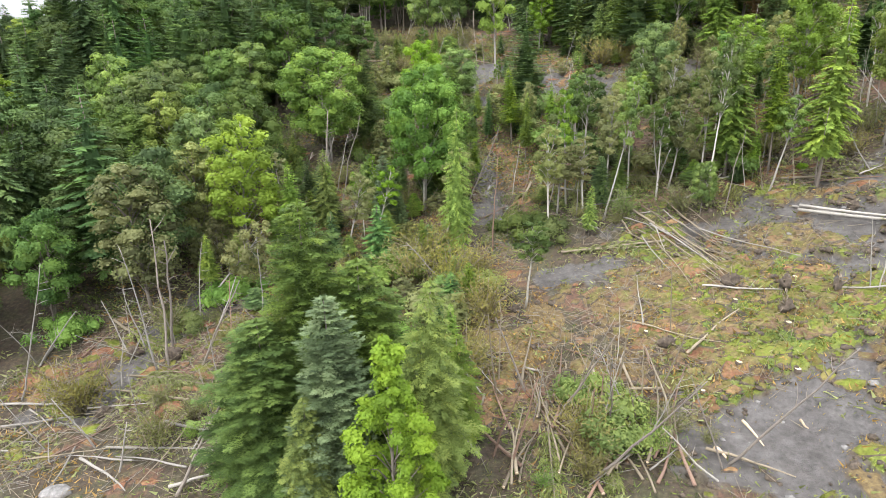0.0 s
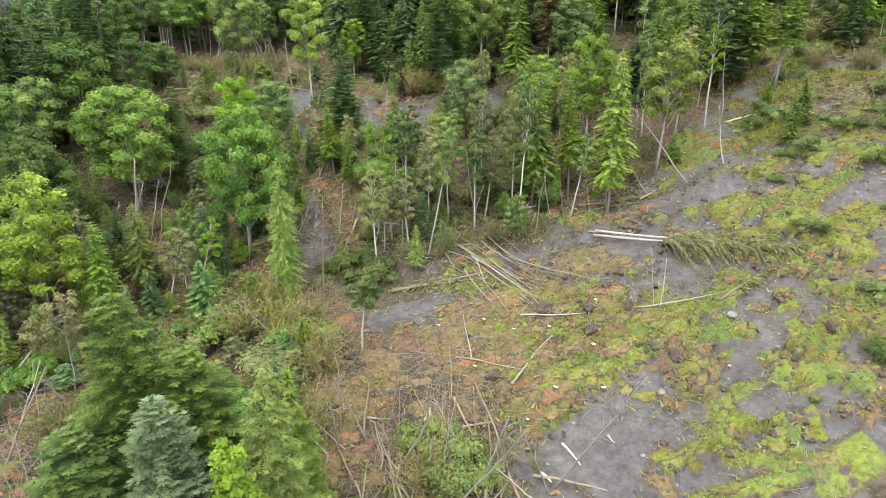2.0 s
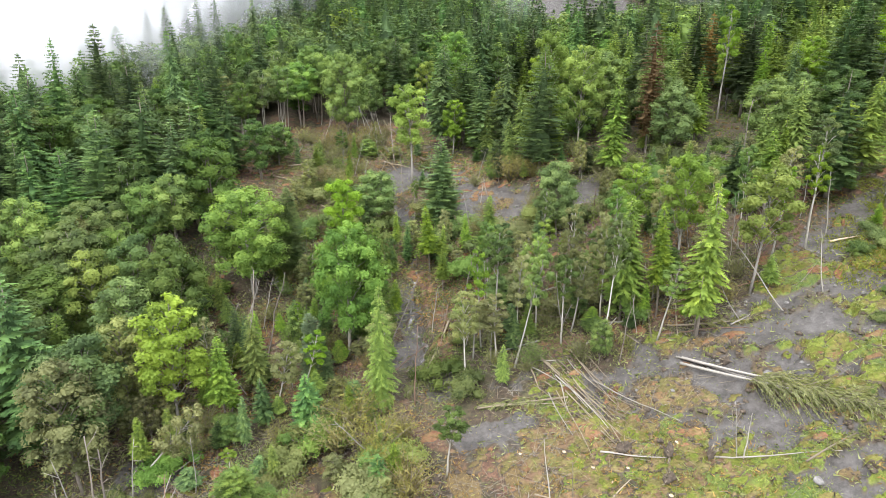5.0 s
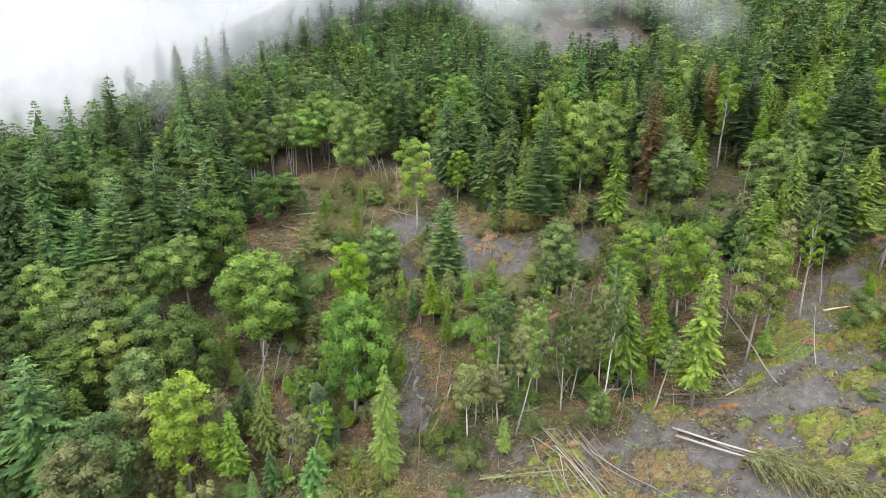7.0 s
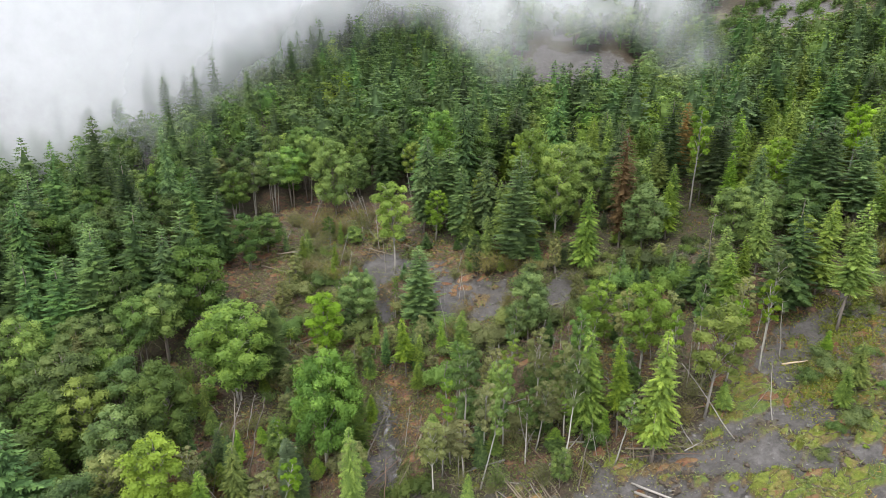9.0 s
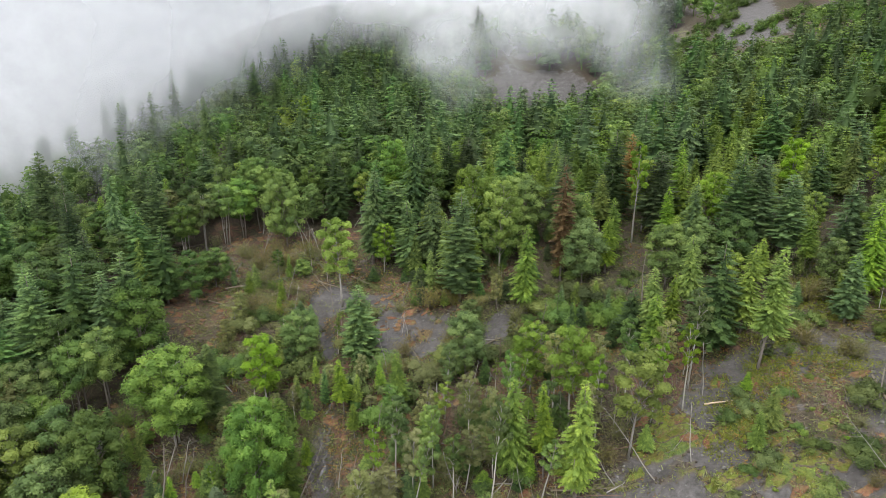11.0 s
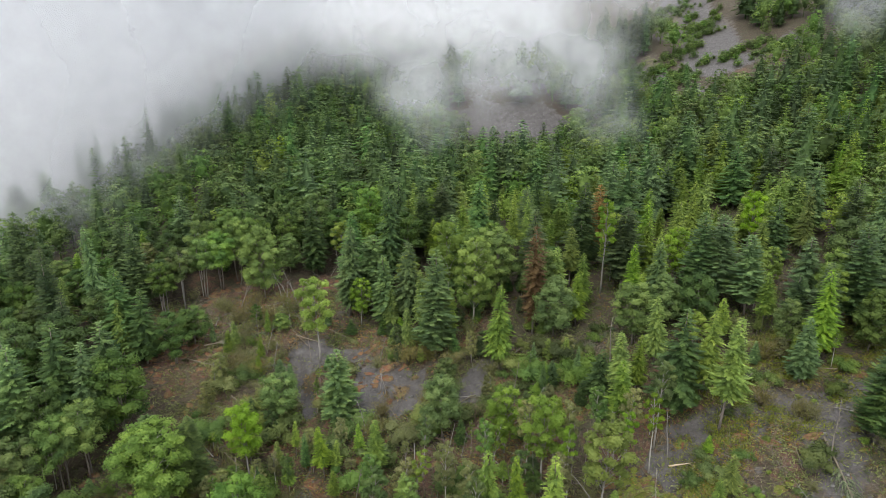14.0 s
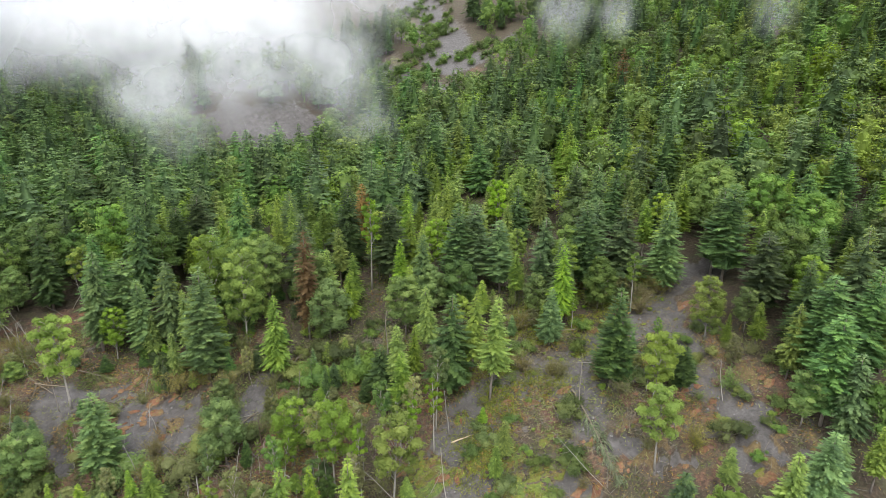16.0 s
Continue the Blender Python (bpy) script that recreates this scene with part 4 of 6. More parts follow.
def small_conifer(s):
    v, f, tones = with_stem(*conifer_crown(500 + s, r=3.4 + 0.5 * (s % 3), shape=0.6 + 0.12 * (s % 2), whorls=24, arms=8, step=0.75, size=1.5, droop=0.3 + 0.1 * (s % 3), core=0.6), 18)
    return v / 20.0, f, tones


def small_broadleaf(s):
    g = rng(600 + s)
    L = []
    for k in range(22):
        f = (k + g.random()) / 22
        w = 4.0 * math.sqrt(max(0.1, 1 - ((f - 0.4) / 0.66) ** 2))
        o = w * g.uniform(0.5, 0.85)
        L.append((o * math.cos(k * 2.4), o * math.sin(k * 2.4), 4.5 + 12.0 * f, (w + 4) * 0.5 * g.uniform(0.28, 0.44)))
    v, f, tones = with_stem(*leaf_cloud(620 + s, L, 800, 0.55, core=0), 13)
    # single solid core added to block light inside, in a darker leaf tone
    inner, fi = blob(640 + s, 1.7, (1, 1, 2.2), 0.25, 6, 8)
    v, f = joined([(v, f), (inner + [0, 0, 10.2], fi)])
    return v / 18.0, f, np.concatenate([tones, np.full(len(inner), 1.25)])


for k in range(64):
    a = UPPER[int(fill.integers(2, 7))]
    q = fill.random()
    mid_x, mid_y = a[0] + (a[2] - a[0]) * q + fill.normal() * a[4] * 0.6, a[1] + (a[3] - a[1]) * q + fill.normal() * a[4] * 0.6
    for b in range(int(fill.integers(4, 13))):
        far_rows.append((mid_x + fill.normal() * 3.2, mid_y + fill.normal() * 1.6, fill.uniform(1.8, 5.5), "BG"[k % 2]))
for k in range(130):
    far_rows.append((fill.uniform(-55, 72), fill.uniform(252, 325), fill.uniform(13, 22), "S"))
far_wood("SD", "distant_conifer_forest", "far dense spruce forest on the upper slope", M_SPRUCE, small_conifer)
# ridge beeches in the darkened leaf colour that stands in for shade
far_wood("B", "distant_hornbeam_forest", "far beeches on the ridge, shade put into their leaf colour", M_BROAD_SHADED, small_broadleaf, lambda x, y: x < 20)
far_wood("BGT", "distant_broadleaf_forest", "far green broadleaf forest on the upper slope", M_BROAD, small_broadleaf, lambda x, y: x >= 20)
far_wood("L", "distant_young_conifers", "far light green conifers on the upper slope", M_LIGHT, small_conifer)
far_wood("Y", "distant_spring_forest", "far yellow-green trees on the upper slope", M_YELLOW, small_broadleaf)

# ---- standing bare trunks: x, y, length, lean to the east ----
def bare_trunk(x, y, length, lean, mat, label, seed, thick=0.11, twigs=7, back=0.0, tip=0.35):
    """A dead or stripped stem, still rooted, with stubs of branches."""
    g = rng(seed)
    t = thing("bare_trunk", label, "tree", "bare trunks of the slide")
    p = trunk_path(g, length, 0.06, 8)
    stem = part("trunk", *tube(p, np.linspace(thick * 0.85, thick * tip * 0.75, 8), 7), mat, t, flat=False)
    for k in range(twigs):
        f, az, ln = g.uniform(0.35, 0.98), g.uniform(0, 6.28), g.uniform(0.5, 1.7) * min(1, length / 8)
        s = np.array([np.interp(f * length, p[:, 2], p[:, 0]), np.interp(f * length, p[:, 2], p[:, 1]), f * length])
        e = s + np.array([math.cos(az), math.sin(az), g.uniform(0.2, 0.9)]) * ln
        part("branch", *tube([s, (s + e) / 2 + g.normal(size=3) * 0.08, e], [thick * 0.3, thick * 0.2, 0.008], 3), mat, stem, flat=False)
    t.matrix_basis = pose(x, y, float(ground_z(x, y)) - 0.15, back, lean, 0)
    return t


seed = 1000
for mat, label, thick, rows in (
        (M_PALE, "pale bare alder stem leaning over torn ground", 0.12,
         [(-40.3, 51.5, 14.4, 17), (-41.1, 56.2, 8, 40), (-32.7, 57.6, 6.3, -14), (-28.1, 54.2, 12.8, -8), (-26.1, 41.4, 4.9, 15), (1, 61.5, 8.1, -38), (-23.9, 56.6, 8.5, 25), (-31.1, 58.3, 7.2, -10),
          (-15.7, 88.7, 8.5, 16), (-18.3, 88.1, 8.5, 19), (65.9, 80.3, 9.8, -7), (65.1, 85.1, 6.1, 5), (-11.3, 121.3, 6, -1), (2.9, 146.6, 8.3, -24), (4, 148.9, 7.5, -22), (-35.8, 102.3, 6.8, 4)]),
        (M_PALE, "thin pale stem standing among the fallen trees", 0.09,
         [(52, 81, 12, -2), (53.9, 79.8, 12, -3), (55.8, 80, 10, -4), (50.5, 82.5, 12, 2), (57.5, 82, 11, -2), (33, 90.2, 6.8, -10), (38.2, 93.2, 6.2, -15), (16.1, 75.6, 8.3, 4), (13.3, 79.7, 7.5, 9), (36, 74.3, 5.6, -11),
          (38.5, 53.2, 7.2, -9), (39.2, 53.0, 5.5, 4), (1.4, 146.1, 8, -12), (5, 143.9, 7.3, -14), (18, 104.2, 8, -11), (-38, 103.3, 6.4, 4)]),
        (M_BARK, "grey bare trunk stripped by the slide", 0.17,
         [(-27.2, 54.7, 15, 2), (-23.9, 54, 10.5, 29), (-20.5, 38.5, 9, 27), (-15.5, 37.8, 8.7, 16), (-27.7, 56.8, 12.3, 4), (-16.7, 80.6, 15, 8), (-20.7, 83.9, 8.6, 21), (-14.3, 82.3, 14.1, 14), (2.4, 81.9, 12.2, 22)]),
        (M_LOG, "weathered pole leaning in the debris", 0.1,
         [(9.9, 44.3, 7.7, 10), (14.2, 45.9, 8.6, 3), (13.3, 46.1, 4.7, -1), (4.1, 46.7, 7.9, -6), (20.3, 51.9, 7.2, -8), (14.6, 41.5, 4.9, -16), (16.9, 39.4, 3.5, -11), (8.2, 47.5, 6, 14), (17.5, 45.5, 6.5, 16), (15.6, 44, 6, -4)]),
        (M_RED, "reddish stripped trunk broken near the top", 0.13,
         [(3.2, 39.6, 6.4, 19), (4.3, 38, 8.3, 13), (11.8, 42.6, 4.5, 5), (12.6, 41.5, 5.5, -6), (10.6, 40.5, 5, 3), (5.5, 70.5, 12, 4), (26, 88, 8, 14)])):
    for x, y, length, lean in rows:
        bare_trunk(x, y, length, lean, mat, label, seed, thick * (0.8 + 0.4 * hashed(x, y)), back=8 * (hashed(y, x) - 0.5))
        seed += 1

# many more stems, thrown every way by the slide
stems = [o for o in list(scene.objects) if o.name.startswith("bare_trunk")]
toss = rng(350)
for x0, x1, y0, y1, count, tilt in ((-42, -18, 43, 62, 26, 32), (8, 60, 70, 96, 64, 24), (-24, -2, 76, 94, 16, 22), (-10, 18, 124, 156, 36, 30), (2, 20, 36, 50, 22, 28), (14, 46, 96, 124, 14, 22), (76, 110, 54, 90, 12, 25), (44, 70, 84, 108, 12, 15)):
    for k in range(count):
        x, y = toss.uniform(x0, x1), toss.uniform(y0, y1)
        o = stems[int(toss.integers(len(stems)))]
        sc = toss.uniform(0.55, 1.0)
        copy_thing(o, pose(x, y, float(ground_z(x, y)) - 0.15, toss.normal() * tilt * 0.6, toss.normal() * tilt, toss.uniform(0, 360)) @ Matrix.Diagonal((sc, sc, sc, 1)))

# leaning alders that still carry leaves
for x, y, h, lean, v in ((19.1, 73.7, 17, 11, 0), (21.2, 87.7, 11, 14, 2), (24.3, 86.4, 13, 12, 1), (37.8, 72.1, 11.4, 12, 0), (31, 73.6, 19, 5, 0), (14, 77, 9, 5, 2), (17, 76, 10, -3, 2), (28, 78, 12, 9, 2), (34, 82, 12, -8, 0), (46, 78, 13, 6, 2),
                         (57, 79, 14, 2, 1), (7.9, 58.5, 9.5, 2, 0), (-27.2, 64, 13, 40, 2), (-12, 72, 11, 12, 2), (-20, 76, 12, -6, 2), (-9, 74, 11, 16, 1), (0, 74, 12, 8, 2), (62, 79, 15, -1, 1), (48, 88, 13, -9, 0), (38, 88, 12, 10, 1)):
    plant("T", x, y, h, variant=v, lean=lean, wide=0.75)


# ---- fallen trunks ----
def fallen_log(x1, y1, x2, y2, mat, label, r=0.14, seed=0, raise_by=0.0, sticks=5, cut=True):
    """A trunk lying on the slope from butt to tip, with stubs; a cut butt shows fresh wood."""
    g = rng(seed)
    t = thing("fallen_log", label, "log", "logs on the slide")
    n = 8
    f = np.linspace(0, 1, n)
    px, py = x1 + (x2 - x1) * f, y1 + (y2 - y1) * f
    gzs = ground_z(px, py)
    line = np.polyval(np.polyfit(f, gzs, 1), f)
    line = line + max(0.0, float(np.max(gzs - line))) * 0.45 + r * 0.7 + raise_by
    bow = g.normal() * 0.025 * np.sin(np.pi * f) + g.normal() * 0.01 * np.sin(2 * np.pi * f)
    path = np.column_stack([px - (y2 - y1) * bow, py + (x2 - x1) * bow, line + 0.03 * g.normal(size=n)])
    stem = part("stem", *tube(path, np.linspace(r * 0.95, r * 0.35, n), 8), mat, t, flat=False)
    d = unit(path[1] - path[0])
    if cut:
        part("cut_face", *tube([path[0] - d * 0.012, path[0] + d * 0.02], [r * 0.88, r * 0.88], 8), M_WOOD, t, "pale freshly sawn face", flat=False)
    for k in range(sticks):
        q = path[0] + (path[-1] - path[0]) * g.uniform(0.3, 0.98)
        e = q + (np.array([*g.normal(size=2), g.uniform(0.1, 0.9)])) * g.uniform(0.4, 1.1)
        part("branch", *tube([q, e], [r * 0.25, 0.01], 3), mat, stem, flat=False)
    return t


for mat, label, r, rows in (
        (M_PALE, "long pale alder trunk lying across the slide", 0.125,
         [(-40.2, 48.2, -31.5, 49.6), (-41.8, 50.9, -31.4, 50.5), (-28.5, 44.3, -16.9, 42.1), (-24.3, 46.5, -16.5, 42.5), (-21, 38.8, -15.3, 40.7), (-30, 43, -24.3, 38.8), (39.2, 69.3, 46.5, 62.2), (36.2, 53.7, 48, 50.2),
          (25.1, 57.6, 31.6, 54.9), (34.1, 104.6, 36.6, 96.8), (-11.5, 129.9, -5.4, 125.8), (-10, 105.1, -15.4, 113.5), (29.1, 74.8, 36.2, 79.1), (-7.4, 142.6, 2.9, 146.6)]),
        (M_LOG, "weathered trunk thrown down by the slide", 0.12,
         [(22.5, 73.6, 28.3, 59.3), (24.6, 73.1, 29.7, 60.8), (22.2, 75.5, 27.9, 57.4), (27.4, 72.2, 29.7, 64.5), (22.1, 69.7, 26.8, 57.1), (25.4, 70.8, 28.9, 59.7), (25.2, 62.6, 27.6, 57.5), (23.5, 71.5, 29.0, 61.5), (26.0, 74.0, 30.0, 62.5),
          (13, 67.6, 24, 65.2), (20.8, 49, 27.1, 53.7), (-14.4, 136, 4.2, 141.6), (-10.2, 128.2, -3.2, 129.6), (-11, 131.8, -6.7, 128), (-10.7, 135.9, 0.3, 139.7), (4.9, 36.7, 7.4, 42.7), (3.7, 35.9, 6.3, 40.8), (6.6, 37.1, 8.6, 43.2), (-12, 133, -2, 134.5), (-9, 126, -2, 133)]),
        (M_RED, "reddish stripped trunk lying among debris", 0.13,
         [(30.3, 84.7, 38.6, 80.5), (38.4, 72.6, 50.4, 70.1), (49.7, 77.5, 56.1, 75.6), (1.8, 74.7, 8.6, 82.6), (19.2, 91, 12.8, 83.7), (26, 78, 27.5, 74), (27.5, 78.5, 29, 74.5), (8.5, 45, 10.5, 52), (12, 88, 10, 80)]),
        (M_WOOD, "bright split log with torn fresh wood", 0.15,
         [(65.3, 78.7, 68.9, 77.2), (22.4, 41.3, 22.9, 38.8), (19.5, 39.1, 19.9, 38), (26.6, 41.0, 26.7, 40.0), (11.8, 47.3, 12.4, 48.6)])):
    for x1, y1, x2, y2 in rows:
        fallen_log(x1, y1, x2, y2, mat, label, r * (0.75 + 0.5 * hashed(x1, y1)), seed, raise_by=0.35 * hashed(y1, x2), sticks=0 if mat is M_WOOD else 6)
        seed += 1


for x0, x1, y0, y1, count in ((-42, -16, 40, 60, 16), (8, 50, 70, 92, 22), (-14, 6, 124, 148, 16), (2, 20, 36, 56, 14), (14, 44, 98, 112, 10), (78, 108, 52, 84, 8)):
    for k in range(count):
        x, y, az, ln = toss.uniform(x0, x1), toss.uniform(y0, y1), toss.uniform(0, 6.28), toss.uniform(3, 9)
        c = int(toss.integers(3))
        fallen_log(x, y, x + ln * math.cos(az), y + ln * math.sin(az), (M_PALE, M_LOG, M_RED)[c], ("long pale alder trunk lying across the slide", "weathered trunk thrown down by the slide", "reddish stripped trunk lying among debris")[c], toss.uniform(0.07, 0.14), seed, raise_by=toss.uniform(0, 0.5), cut=False)
        seed += 1


for k in range(16):
    x, y = 20 + toss.uniform(0, 9), 74 - toss.uniform(0, 9)
    ln, dx = toss.uniform(5, 12), toss.normal() * 0.3 + 0.42
    fallen_log(x, y, x + ln * dx * 0.9, y - ln * 0.9, (M_LOG, M_PALE)[k % 2], ("weathered trunk thrown down by the slide", "long pale alder trunk lying across the slide")[k % 2], toss.uniform(0.05, 0.1), seed, raise_by=toss.uniform(0.2, 1.1), cut=False)
    seed += 1
# poles lying up the slope above the clump of firs
for k in range(26):
    x, y, ln, dx = toss.uniform(2, 18), toss.uniform(34, 44), toss.uniform(5, 10), toss.normal() * 0.28 + 0.14
    c = int(toss.integers(3))
    fallen_log(x, y, x + ln * dx, y + ln, (M_LOG, M_LOG, M_RED)[c], ("weathered trunk thrown down by the slide", "weathered trunk thrown down by the slide", "reddish stripped trunk lying among debris")[c], toss.uniform(0.09, 0.16), seed, raise_by=toss.uniform(0.1, 1.0), cut=k % 3 == 0)
    seed += 1


# ---- fallen conifers, boughs still green ----
def fallen_conifer(x1, y1, x2, y2, mat, label, seed, r=2.2, bare=0.35, lift=0.7):
    """A conifer on its side: a pale stem, boughs swept towards the tip and draped over the ground."""
    g = rng(seed)
    t = thing("fallen_conifer", label, "tree", "fallen conifers")
    t.location = (x1, y1, float(ground_z(x1, y1)))
    home = np.array(t.location)
    ln = math.hypot(x2 - x1, y2 - y1)
    d = np.array([(x2 - x1) / ln, (y2 - y1) / ln])
    side = np.array([-d[1], d[0]])
    f = np.linspace(0, 1, 9)
    sx, sy = x1 + (x2 - x1) * f, y1 + (y2 - y1) * f
    line = np.polyval(np.polyfit(f, ground_z(sx, sy), 2), f) + lift * (1 - 0.5 * f)
    part("trunk", *tube(np.column_stack([sx, sy, line]) - home, np.linspace(0.042, 0.012, 9) * math.sqrt(ln), 7), M_PALE if r > 3 else M_LOG, t, flat=False)
    B, A, S, L, twigs, ways = [], [], [], [], [], []
    for k in range(int((15 if r > 3 else 11) * ln * (1 - bare))):
        q = bare + (1 - bare) * g.random() ** 0.9
        reach = r * (0.35 + 0.9 * (1 - q) ** 0.6) * g.uniform(0.55, 1.3)
        out = g.choice([-1, 1]) * g.uniform(0.25, 1.0)
        u = np.linspace(0.03, 1, max(5, int(reach / 0.24)))
        ways.append((q, reach, u, np.column_stack([x1 + (x2 - x1) * q + reach * (0.72 * d[0] * u + out * side[0] * (u - 0.32 * u * u)), y1 + (y2 - y1) * q + reach * (0.72 * d[1] * u + out * side[1] * (u - 0.32 * u * u))])))
    every = np.concatenate([w[3] for w in ways])
    beds = np.split(ground_z(every[:, 0], every[:, 1]) + 0.12, np.cumsum([len(w[2]) for w in ways])[:-1])
    for (q, reach, u, way), z1 in zip(ways, beds):
        n, z0 = len(u), np.interp(q, f, line)
        z = np.maximum(z0 * (1 - u) + z1 * u + g.uniform(0.1, 0.45) * reach * 0.6 * np.sin(np.pi * u) * (1 - 0.4 * u), z1)
        p = np.column_stack([way, z]) - home
        dirs = unit(np.gradient(p, axis=0))
        twigs.append(tube(p[::2], np.linspace(0.03, 0.008, len(p[::2])), 3))
        for sgn in (-1, 1):
            sd = unit(np.cross(dirs, [0, 0, 1.0]))
            B.append(p), A.append(unit(dirs * 0.9 + sgn * sd * g.uniform(0.2, 0.6, (n, 1)) + np.array([0, 0, -0.35]) * g.uniform(0.2, 1.4, (n, 1))))
            S.append(unit(np.cross(dirs, g.normal(size=(n, 3))))), L.append(g.uniform(0.3, 0.7, n) * (1.1 - 0.4 * u))
    B, A, S, L = (np.concatenate(v) for v in (B, A, S, L))
    part("crown", *needles(B, A, S, L, L * 0.09 + 0.022), mat, t)
    part("bough", *joined(twigs), M_LOG, t, flat=False)
    return t


for k, (x1, y1, x2, y2, mat, r, bare, lift) in enumerate((
        (38.8, 67.4, 55, 52.5, M_HANG, 5.2, 0.34, 0.9), (39.5, 68.4, 54, 55, M_HANG, 4.6, 0.45, 0.8), (11.6, 84, 4.6, 72.0, M_HANG, 1.9, 0.1, 0.6), (12.5, 48.5, 11.3, 35.5, M_HANG, 1.7, 0.35, 0.5), (15, 49, 16, 38, M_HANG, 1.5, 0.45, 0.4), (8, 45, 7, 34, M_HANG, 1.6, 0.3, 0.4),
        (-31, 54, -22.5, 51, M_HANG, 1.8, 0.2, 0.5), (24, 66, 13, 68, M_HANG, 1.4, 0.25, 0.4), (36, 84, 26, 80, M_HANG, 1.9, 0.15, 0.8), (30, 90, 38, 86, M_HANG, 2.0, 0.2, 0.8), (22, 82, 30, 84, M_HANG, 1.8, 0.2, 0.8),
        (-4, 138, -16, 131, M_HANG, 2.0, 0.15, 0.8), (2, 140, -10, 138, M_HANG, 1.9, 0.2, 0.8), (0, 133, -12, 126, M_HANG, 1.9, 0.2, 0.8), (40, 74, 52, 71, M_HANG, 1.6, 0.3, 0.4), (87.7, 73.2, 81.6, 55, M_BLUE, 2.6, 0.3, 0.6),
        (44, 96, 54, 98, M_HANG, 1.8, 0.2, 0.8), (48, 104, 60, 102, M_BLUE, 1.8, 0.2, 0.8), (34, 69.5, 33.5, 73.5, M_HANG, 1.2, 0.05, 3.5), (44, 50, 52, 52, M_HANG, 1.3, 0.3, 0.3), (12, 134, 18, 128, M_HANG, 1.7, 0.2, 0.6), (-14, 118, -3, 112, M_HANG, 2.2, 0.2, 0.6), (-13, 125, -1, 120, M_HANG, 2.2, 0.2, 0.6), (-9, 106, 2, 113, M_HANG, 2.0, 0.2, 0.6), (-18, 129, -6, 124, M_HANG, 2.2, 0.2, 0.6), (-2, 131, -12, 119, M_HANG, 2.0, 0.2, 0.6),
        (-16, 136, -3, 132, M_HANG, 2.4, 0.15, 0.9), (-15, 132, -2, 136, M_BLUE, 2.3, 0.2, 1.0), (-12, 128, 3, 127, M_HANG, 2.4, 0.15, 0.9), (-13, 121, 0, 126, M_BLUE, 2.2, 0.2, 0.8), (-8, 118, 3, 108, M_HANG, 2.2, 0.2, 0.7), (-14, 112, -5, 102, M_HANG, 2.0, 0.25, 0.7), (-3, 144, 8, 138, M_HANG, 2.0, 0.2, 0.8),
        (48, 112, 58, 118, M_HANG, 2.0, 0.2, 0.8), (60, 108, 70, 112, M_BLUE, 2.0, 0.2, 0.8), (72, 98, 82, 94, M_HANG, 2.0, 0.2, 0.7), (20, 84, 30, 79, M_HANG, 2.0, 0.15, 1.0), (34, 80, 44, 83, M_HANG, 1.9, 0.2, 0.9), (12, 80, 18, 88, M_HANG, 1.9, 0.2, 0.8), (-36, 62, -26, 56, M_HANG, 1.8, 0.2, 0.5), (-26, 50, -17, 47, M_HANG, 1.8, 0.3, 0.4))):
    fallen_conifer(x1, y1, x2, y2, mat, "uprooted conifer lying on the slope with limp green boughs", 1500 + k, r, bare, lift)


# ---- root plates, stumps, stones ----
def soil_material():
    m, n, l, out = material("dark_root_soil")
    tc = n.new("ShaderNodeTexCoord")
    c = ramp(n, l, noise_tex(n, l, 3.0, 6, tc.outputs["Object"], 0.7), [(0.3, (0.022, 0.017, 0.013)), (0.55, (0.075, 0.058, 0.042)), (0.75, (0.150, 0.120, 0.090))])
    p = n.new("ShaderNodeBsdfPrincipled")
    p.inputs["Roughness"].default_value = 0.95
    l.new(c, p.inputs["Base Color"])
    l.new(p.outputs[0], out.inputs[0])
    return m


M_SOIL = soil_material()


def root_plate(x, y, r, turn, seed):
    t = thing("root_plate", "upturned root plate of dark soil and torn roots", "root plate", "upturned roots")
    g = rng(seed)
    part("soil", *blob(seed, r * 0.8, (1, 0.45, 0.8), 0.42, 9, 14), M_SOIL, t, flat=False)
    for k in range(9):
        az, ln = g.uniform(0, 6.28), r * g.uniform(1.0, 1.6)
        e = np.array([math.cos(az) * ln, g.uniform(-0.5, 0.5), math.sin(az) * ln])
        part("root", *tube([(0, 0, 0), e * 0.6 + g.normal(size=3) * 0.1, e], [0.1, 0.06, 0.015], 5), M_LOG, t, flat=False)
    t.matrix_basis = pose(x, y, float(ground_z(x, y)) + r * 0.45, 0, 0, turn)


for k, (x, y, r, turn) in enumerate(((6.6, 58.2, 0.8, 10), (30.8, 52.5, 1.1, 30), (46.3, 67.8, 1.0, -20), (31.9, 55.3, 1.2, 60), (27.6, 57.2, 1.2, 15), (44, 66.1, 0.8, 0), (36, 53.9, 0.9, 40), (58, 50.0, 1.0, 10), (50, 42, 0.9, 70), (-32, 57.5, 1.0, 20),
                                     (-27, 55.8, 1.1, -10), (10.2, 48.5, 0.8, 50), (19.5, 50.5, 0.9, 0), (36.5, 46.3, 1.1, 80), (-8, 128, 1.1, 10), (38, 104, 1.0, 0), (95, 74, 1.4, 20), (-31, 49, 0.8, 30))):
    root_plate(x, y, r, turn, 1700 + k)


